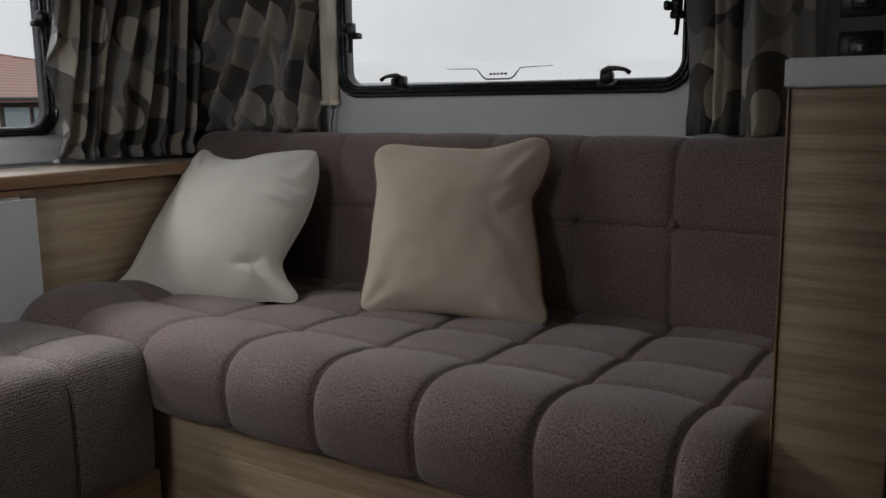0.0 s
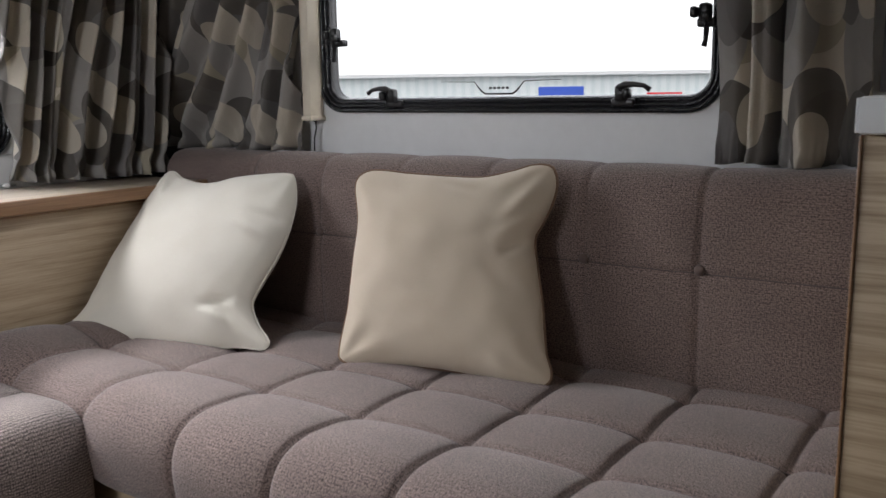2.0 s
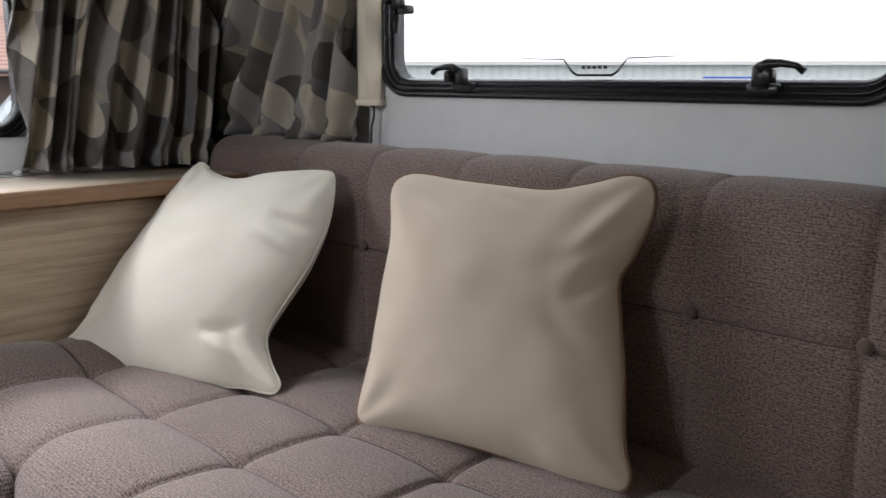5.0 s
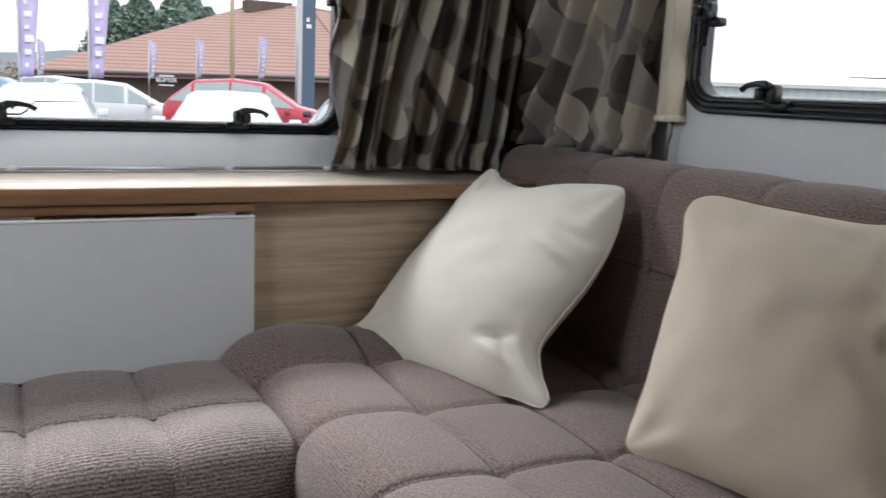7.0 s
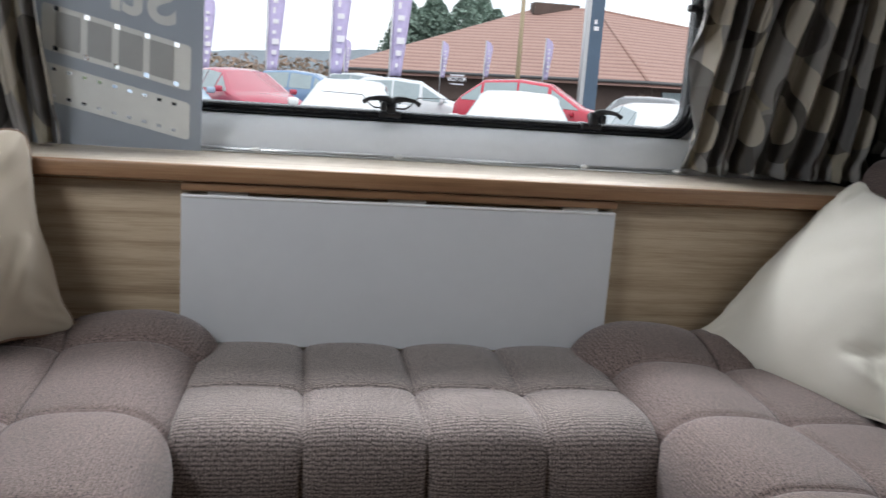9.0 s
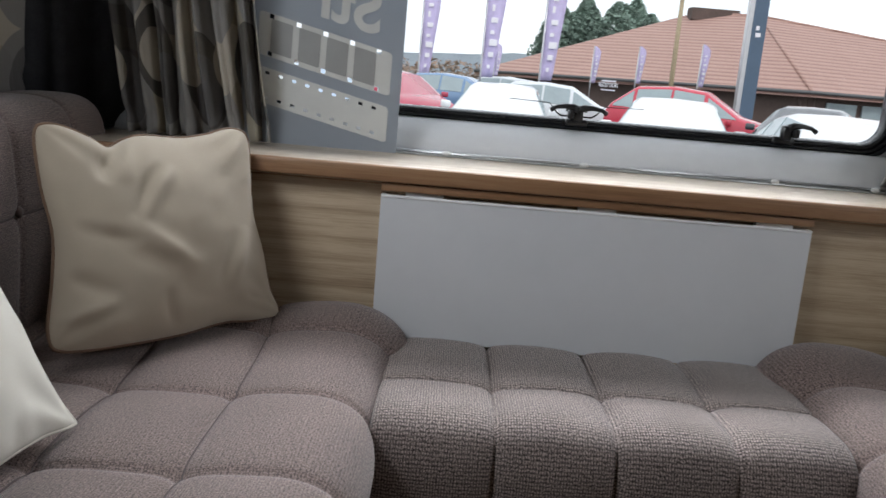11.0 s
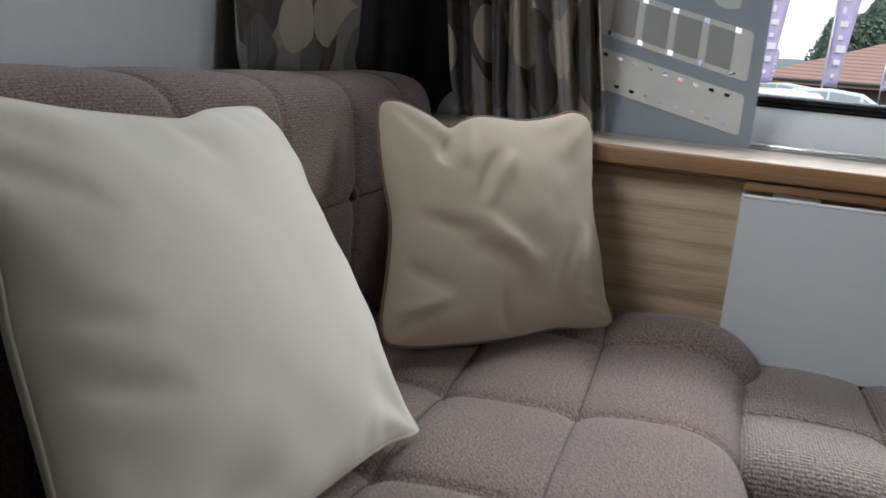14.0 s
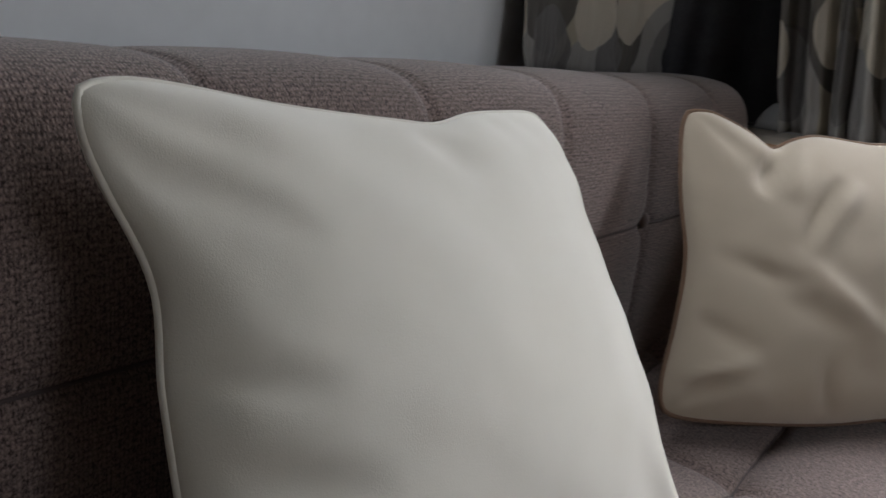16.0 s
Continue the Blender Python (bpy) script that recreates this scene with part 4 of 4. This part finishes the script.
def car(label, colour, az, dist, heading, tall=1.0, gloss=0.25):
    """heading: degrees by which the nose turns from pointing along +x."""
    paint = speckled("car_paint", colour, gloss, 6, 0.05, relief=0.0)
    paint.node_tree.nodes["Principled BSDF"].inputs["Coat Weight"].default_value = 0.5
    st = [(0.0, 0.62, 0.60, 0.64), (0.09, 0.80, 0.68, 0.74), (0.9, 0.87, 0.86, 0.92), (1.2, 0.88, 0.92, 0.975), (1.95, 0.88, 0.95, 1.40), (2.65, 0.88, 0.96, 1.46), (3.45, 0.87, 0.98, 1.41), (3.95, 0.84, 0.98, 1.07), (4.08, 0.80, 0.88, 0.94), (4.13, 0.70, 0.58, 0.62)]
    rows = []
    for x, hw, belt, roof in st:
        belt, roof = belt * tall, roof * tall
        cab = hw if roof - belt < 0.12 else hw * 0.74
        half = [(hw * 0.86, 0.24), (hw, 0.46), (hw, belt * 0.86), (hw * 0.965, belt), (cab * 0.95, roof - 0.05), (cab * 0.8, roof), (0, roof + 0.02)]
        rows.append([Vector((x - 2.06, y, z)) for y, z in half] + [Vector((x - 2.06, -y, z)) for y, z in reversed(half[:-1])])
    root = thing("parked_car", (0, 0, 0), label, "car", "parked cars")
    bm = bmesh.new()
    vs = [[bm.verts.new(p) for p in r] for r in rows]
    for a, b in zip(vs, vs[1:]):
        for k in range(len(a)):
            bm.faces.new((a[k], a[(k + 1) % len(a)], b[(k + 1) % len(b)], b[k]))
    bm.faces.new(vs[0]), bm.faces.new(vs[-1])
    es = [e for e in bm.edges if abs(e.calc_face_angle(0)) > 0.25]
    bmesh.ops.bevel(bm, geom=es, offset=0.03, segments=2, affect="EDGES", profile=0.6)
    body = part("body", bm, paint, root)

    def pane(quad, name, inset=0.07):
        c = sum(quad, Vector()) / len(quad)
        nv = (quad[2] - quad[0]).cross(quad[3] - quad[1]).normalized()
        if nv.dot(c - Vector((0, 0, 0.7))) < 0:
            nv.negate()
        bm = bmesh.new()
        q = [p.lerp(c, inset) + nv * 0.014 for p in quad]
        r = [p - nv * 0.03 for p in q]
        q, r = [bm.verts.new(p) for p in q], [bm.verts.new(p) for p in r]
        bm.faces.new(q)
        for i in range(4):
            bm.faces.new((q[i], q[(i + 1) % 4], r[(i + 1) % 4], r[i]))
        part(name, bm, M_CARGLASS, root, "tinted glass", smooth=False)

    for i in (4, 5):
        for k in (3, 8):
            pane([rows[i][k], rows[i][k + 1], rows[i + 1][k + 1], rows[i + 1][k]], "side_window")
    for i, nm in ((3, "windscreen"), (6, "rear_window")):
        pane([rows[i][4], rows[i][8], rows[i + 1][8], rows[i + 1][4]], nm, 0.06)
        for k in (3, 8):
            pane([rows[i][k], rows[i][k + 1], rows[i + 1][k + 1], rows[i + 1][k]], "quarter_window", 0.16)
    for x in (-1.28, 1.22):
        for y in (-0.80, 0.80):
            w = part("wheel", tube_bm([(x, y - 0.09, 0.31), (x, y + 0.09, 0.31)], 0.31, 20), M_TYRE, root, "black tyre")
            s = 1 if y > 0 else -1
            part("rim", tube_bm([(x, y + s * 0.06, 0.31), (x, y + s * 0.1, 0.31)], 0.2, 14), M_HUB, w, "alloy rim")
    for y in (-0.6, 0.6):
        part("headlight", box_bm((-2.01, y - 0.16, 0.60), (-1.86, y + 0.16, 0.70), 0.02), M_LAMP_LENS, root, "clear headlight")
        part("tail_light", box_bm((1.93, y - 0.10, 0.72), (2.03, y + 0.10, 0.90), 0.02), M_SIGNRED, root, "red tail light")
    for y in (-0.97, 0.97):
        part("door_mirror", box_bm((-0.72, y - 0.09, 0.93), (-0.62, y + 0.09, 1.06), 0.03), paint, root)
    root.matrix_basis = Matrix.Translation(bearing(az, dist)) @ pose(0, 0, 0, 0, 0, heading)
    return root


car("white hatchback parked nose towards the caravan", (0.78, 0.79, 0.80), 13.8, 14.0, 76, 0.98)
car("bright red crossover parked side-on behind a white car", (0.50, 0.03, 0.06), 15.6, 20.5, 158, 1.13)
car("silver-white estate car parked side-on", (0.62, 0.65, 0.68), 7.2, 23.0, 170, 1.02)
car("white car parked nose towards the caravan", (0.76, 0.78, 0.80), 2.9, 16.5, 84, 0.97)
car("dull red hatchback parked among other cars", (0.42, 0.05, 0.09), -3.8, 22.0, 120, 1.0)
car("steel-blue saloon parked behind the white car", (0.16, 0.26, 0.42), 0.6, 27.0, 165, 1.02)
car("pale blue hatchback at the end of the row", (0.32, 0.42, 0.55), -9.0, 20.0, 110, 1.0)
car("dark grey hatchback parked behind a white car", (0.04, 0.045, 0.055), 21.8, 19.0, 60, 1.0)
car("white hatchback with a dark rear window", (0.75, 0.76, 0.78), 22.6, 13.2, 262, 0.97)
car("silver hatchback parked in the second row", (0.55, 0.57, 0.60), 4.4, 31.0, 150, 1.05)
car("red hatchback outside the pale shed", (0.45, 0.03, 0.05), 58.5, 26.0, 250, 0.9)
car("dark hatchback outside the pale shed", (0.05, 0.06, 0.08), 67.0, 27.0, 255, 0.9)
car("white hatchback outside the pale shed", (0.75, 0.76, 0.78), 50.0, 27.0, 235, 0.9)

# the tiled showroom
D = 52.0
hall = thing("showroom_building", bearing(16, D + 8), "low showroom with a broad red-brown tiled roof", "building")
P = lambda az, el, d: bearing(az, d, EYE0.z + d * math.tan(radians(el)))
e0, e1, e2 = P(1.2, 0.15, D + 4), P(21.9, 0.55, D - 4), P(36, 0.55, D + 8)
r0, r1 = P(14.6, 4.75, D + 12), P(18.3, 4.75, D + 10)
r2 = P(33, 2.6, D + 22)
b0 = P(1.2, 0.1, D + 30)
bm = bmesh.new()
V = {k: bm.verts.new(p) for k, p in (("e0", e0), ("e1", e1), ("e2", e2), ("r0", r0), ("r1", r1), ("r2", r2), ("b0", b0))}
for f in (("e0", "e1", "r1", "r0"), ("e1", "e2", "r2", "r1"), ("e0", "r0", "b0")):
    bm.faces.new([V[k] for k in f])
roof = part("roof", bm, M_TILE, hall, smooth=False)
sol = roof.modifiers.new("thickness", "SOLIDIFY")
sol.thickness = 0.25
part("ridge_cap", tube_bm([r0, r1, r2], 0.12, 6), M_TILE, hall, "clay ridge tiles")
part("hip_cap", tube_bm([e1, r1], 0.10, 6), M_TILE, hall, "pale hip tiles")
part("gutter", tube_bm([e0, e1, e2], 0.10, 6), M_DARK_PANEL, hall, "dark gutter")
bm = bmesh.new()
for a, b in ((e0, e1), (e1, e2)):
    d = (b - a).normalized()
    nv = Vector((-d.y, d.x, 0))
    nv = nv if nv.y > 0 else -nv
    q = [Vector((p.x, p.y, z)) + nv * 0.8 for p, z in ((a, GROUND), (b, GROUND), (b, b.z - 0.1), (a, a.z - 0.1))]
    w0 = [bm.verts.new(p) for p in q] + [bm.verts.new(p + nv * 0.3) for p in q]
    bm.faces.new(w0[:4]), bm.faces.new(w0[4:])
    for i in range(4):
        bm.faces.new((w0[i], w0[(i + 1) % 4], w0[4 + (i + 1) % 4], w0[4 + i]))
part("wall", bm, M_BRICKWALL, hall, smooth=False)
for i in range(7):
    f = 0.12 + i * 0.12
    c = e1.lerp(e2, f)
    d = (e2 - e1).normalized()
    w = part("window", box_bm((-0.9, -0.06, 0), (0.9, 0.06, 1.1), 0.02), M_CARGLASS, None, "dark glazed window", smooth=False)
    w.parent = hall
    w.matrix_parent_inverse = Matrix.Translation(-hall.location)
    w.matrix_basis = Matrix.Translation((c.x, c.y + 0.72, GROUND + 0.5)) @ pose(0, 0, 0, 0, 0, math.degrees(math.atan2(d.y, d.x)))
# louvre at the ridge
lv = bmesh.new()
c = P(15.6, 4.9, D + 11)
box_bm((c.x - 1.6, c.y - 0.6, c.z - 0.7), (c.x + 1.6, c.y + 0.6, c.z + 0.1), 0.03, bm=lv)
part("ridge_vent", lv, M_BRICKWALL, hall, "dark ridge vent", smooth=False)

# the pale shed seen through the side window
shed = thing("pale_shed", bearing(60, 42), "long pale ribbed-metal shed with a white roof", "building")
a, b = bearing(38, 44), bearing(84, 44)
d = (b - a).normalized()
nv = Vector((d.y, -d.x, 0))
nv = nv if nv.dot(a - EYE0) > 0 else -nv
ez = EYE0.z + 0.75
bm = bmesh.new()
q = [Vector((a.x, a.y, GROUND)), Vector((b.x, b.y, GROUND)), Vector((b.x, b.y, ez)), Vector((a.x, a.y, ez))]
w0 = [bm.verts.new(p) for p in q] + [bm.verts.new(p + nv * 0.3) for p in q]
bm.faces.new(w0[:4]), bm.faces.new(w0[4:])
for i in range(4):
    bm.faces.new((w0[i], w0[(i + 1) % 4], w0[4 + (i + 1) % 4], w0[4 + i]))
part("wall", bm, M_SHED, shed, smooth=False)
bm = bmesh.new()
q = [Vector((a.x, a.y, ez)) - nv * 0.4, Vector((b.x, b.y, ez)) - nv * 0.4, Vector((b.x, b.y, ez + 1.3)) + nv * 9, Vector((a.x, a.y, ez + 1.3)) + nv * 9]
bm.faces.new([bm.verts.new(p) for p in q])
roof = part("roof", bm, M_SHEDROOF, shed, smooth=False)
sol = roof.modifiers.new("thickness", "SOLIDIFY")
sol.thickness = 0.15


def board(name, label, az0, az1, el0, el1, dist, mat):
    mid = bearing((az0 + az1) / 2, dist)
    wide = dist * radians(az1 - az0)
    z0, z1 = EYE0.z + dist * math.tan(radians(el0)), EYE0.z + dist * math.tan(radians(el1))
    root = thing(name, (0, 0, 0), label, "sign")
    part("panel", box_bm((-wide / 2, -0.03, z0), (wide / 2, 0.03, z1), 0.01), mat, root, smooth=False)
    for x in (-wide * 0.4, wide * 0.4):
        part("post", tube_bm([(x, 0.06, GROUND), (x, 0.06, z1)], 0.04, 8), M_HUB, root)
    root.matrix_basis = Matrix.Translation((mid.x, mid.y, 0)) @ pose(0, 0, 0, 0, 0, -(az0 + az1) / 2)
    return root, wide, z0, z1


sign, wide, z0, z1 = board("reception_sign", "bright blue sign with white lettering", 63.1, 65.9, -0.55, 0.4, 25.0, M_SIGNBLUE)
text = bpy.data.curves.new("sign_letters", "FONT")
text.body, text.size, text.extrude, text.align_x = "RECEPTION", 0.19, 0.005, "CENTER"
letters = new("sign_letters", text)
dg = bpy.context.evaluated_depsgraph_get()
me = bpy.data.meshes.new_from_object(letters.evaluated_get(dg))
bpy.data.objects.remove(letters)
bm = bmesh.new()
bm.from_mesh(me)
bpy.data.meshes.remove(me)
for v in bm.verts:
    v.co = Vector((v.co.x, -0.045 - v.co.z, (z0 + z1) / 2 - 0.05 + v.co.y))
part("sign_letters", bm, M_FLAGPRINT, sign, "white letters", smooth=False)
part("print_bar", box_bm((-wide * 0.3, -0.04, z1 - 0.10), (wide * 0.3, -0.031, z1 - 0.05), 0), M_FLAGPRINT, sign, smooth=False)
part("print_bar", box_bm((-wide * 0.3, -0.04, z0 + 0.05), (wide * 0.3, -0.031, z0 + 0.09), 0), M_FLAGPRINT, sign, smooth=False)
board("red_sign", "narrow red dealer sign on a pale wall", 69.7, 71.8, -0.45, -0.05, 32.0, M_SIGNRED)


def banner(az, dist, el0, el1, lean=0.03):
    z0, z1 = EYE0.z + dist * math.tan(radians(el0)), EYE0.z + dist * math.tan(radians(el1))
    wide = (z1 - z0) * 0.17
    root = thing("feather_flag", (0, 0, 0), "purple feather flag with white print on a thin pole", "flag", "feather flags")
    part("pole", tube_bm([(0, 0, GROUND), (0, 0, z0), (lean, 0, z1)], 0.03, 8), M_HUB, root)
    bm = bmesh.new()
    n, rows = 14, []
    for i in range(n + 1):
        f = i / n
        w = wide * min(1.0, 0.62 + 0.5 * f) * (1 if f < 0.8 else math.sqrt(max(0.02, 1 - ((f - 0.8) / 0.2) ** 2)))
        rows.append([bm.verts.new((0.03 + lean * f + w * k / 3, 0.05 * math.sin(6 * f + k), z0 + (z1 - z0) * f)) for k in range(4)])
    for a, b in zip(rows, rows[1:]):
        for k in range(3):
            bm.faces.new((a[k], a[k + 1], b[k + 1], b[k]))
    cloth = part("cloth", bm, M_FLAG, root)
    s = cloth.modifiers.new("thickness", "SOLIDIFY")
    s.thickness = 0.02
    for i in range(7):
        f = 0.08 + i * 0.105
        z = z0 + (z1 - z0) * f
        part("print_bar", box_bm((0.06 + lean * f + wide * 0.2, -0.09, z), (0.06 + lean * f + wide * (0.36 + 0.07 * (i * 2 % 5)), -0.065, z + (z1 - z0) * (0.035 + 0.012 * (i % 3))), 0.004), M_FLAGPRINT, root, smooth=False)
    root.matrix_basis = Matrix.Translation((bearing(az, dist).x, bearing(az, dist).y, 0)) @ pose(0, 0, 0, 0, 0, -az)


for az, dist, el0, el1 in ((-2.5, 30, -0.4, 5.6), (1.5, 28, -0.2, 6.6), (5.3, 28, -0.1, 6.8), (8.6, 38, 0.0, 2.3), (11.4, 38, 0.2, 2.5), (15.2, 38, 0.3, 2.9), (-6.5, 34, -0.4, 4.2), (2.4, 40, -0.1, 2.0)):
    banner(az, dist, el0, el1)

post = thing("lamp_post", bearing(13.6, 34), "tall tan lamp post in the car yard", "lamp post")
c = bearing(13.6, 34)
part("pole", tube_bm([(c.x, c.y, GROUND), (c.x, c.y, 3), (c.x, c.y, 8)], [0.10, 0.085, 0.06], 10), M_POLE, post)
part("lantern", box_bm((c.x - 0.5, c.y - 0.15, 7.9), (c.x + 0.3, c.y + 0.15, 8.05), 0.04), M_HUB, post)
py = thing("sign_pylon", bearing(18, 36), "tall slate-blue sign pylon with a silver edge", "sign")
c = bearing(18.1, 36)
part("slab", box_bm((c.x - 0.18, c.y - 0.15, GROUND), (c.x + 0.36, c.y + 0.15, 6.5), 0.02), M_PYLON, py, smooth=False)
part("edge", box_bm((c.x - 0.36, c.y - 0.17, GROUND), (c.x - 0.182, c.y + 0.17, 6.5), 0.02), M_HUB, py, "silver edge", smooth=False)
for i, z in enumerate((3.2, 3.45)):
    part("emblem", box_bm((c.x - 0.02, c.y - 0.17, z), (c.x + 0.18 - i * 0.08, c.y - 0.151, z + 0.16), 0), M_FLAGPRINT, py, smooth=False)


def clumps(bm, centre, radius, count, size, rng, taper=True):
    for _ in range(count):
        f = rng.random()
        r = radius[0] * ((1 - f) ** 0.7 if taper else math.sqrt(max(0.05, 1 - (2 * f - 1) ** 2))) * (0.55 + 0.5 * rng.random())
        a = rng.random() * math.tau
        p = centre + Vector((r * math.cos(a), r * math.sin(a), radius[1] * f))
        d = [Vector((rng.uniform(-1, 1), rng.uniform(-1, 1), rng.uniform(-0.7, 0.7))) * size for _ in range(3)]
        bm.faces.new([bm.verts.new(p + q) for q in d])


def conifer(az, dist, top_el, wide, seed):
    rng = random.Random(seed)
    c = bearing(az, dist)
    z1 = EYE0.z + dist * math.tan(radians(top_el))
    tree = thing("conifer_tree", c, "conifer with a ragged crown in haze-paled green behind the showroom", "tree", "conifers")
    part("trunk", tube_bm([c, c + Vector((0, 0, (z1 - c.z) * 0.6)), Vector((c.x, c.y, z1 - 0.3))], [0.35, 0.2, 0.04], 8), M_BARK, tree)
    limbs = bmesh.new()
    for i in range(10):
        a, h = rng.random() * math.tau, 0.3 + 0.06 * i
        p = c + Vector((0, 0, (z1 - c.z) * h))
        tube_bm([p, p + Vector((math.cos(a), math.sin(a), 0.2)) * wide * (1 - h)], [0.09, 0.02], 5, bm=limbs)
    part("limbs", limbs, M_BARK, tree)
    bm = bmesh.new()
    clumps(bm, c + Vector((0, 0, 2)), (wide, z1 - c.z - 2), 4600, 0.30, rng)
    for _ in range(5):
        clumps(bm, c + Vector((rng.uniform(-wide, wide) * 0.5, rng.uniform(-1, 1), 2)), (wide * 0.5, (z1 - c.z - 2) * rng.uniform(0.7, 0.95)), 900, 0.28, rng)
    part("crown", bm, M_LEAF, tree, smooth=False)


for i, (az, d, el, w) in enumerate(((6.4, 80, 4.6, 3.2), (8.0, 84, 5.2, 3.4), (9.9, 80, 5.0, 3.6), (11.0, 86, 5.3, 3.4), (12.0, 82, 4.4, 3.0), (7.2, 90, 4.2, 3.0))):
    conifer(az, d, el, w, 20 + i)
rng = random.Random(5)
bm = bmesh.new()
for i in range(150):
    az = -40 + i * 0.5 + rng.uniform(-0.3, 0.3)
    d = rng.uniform(120, 150)
    clumps(bm, bearing(az, d), (2.0, 1.2 + d * math.tan(radians(rng.uniform(0.3, 0.9)))), 70, 0.55, rng, False)
tagged(part("hedgerow", bm, M_TWIG, smooth=False), "bare brown winter hedgerow in the distance", "hedge", kind="stuff")
bm = bmesh.new()
low, high = [], []
for i in range(121):
    az = -60 + i * 1.2
    p = bearing(az, 1500)
    low.append(bm.verts.new((p.x, p.y, -5)))
    high.append(bm.verts.new((p.x, p.y, 30 + 22 * noise.noise(Vector((az * 0.06, 0, 0))) + 5 * noise.noise(Vector((az * 0.4, 2, 0))))))
for i in range(120):
    bm.faces.new((low[i], low[i + 1], high[i + 1], high[i]))
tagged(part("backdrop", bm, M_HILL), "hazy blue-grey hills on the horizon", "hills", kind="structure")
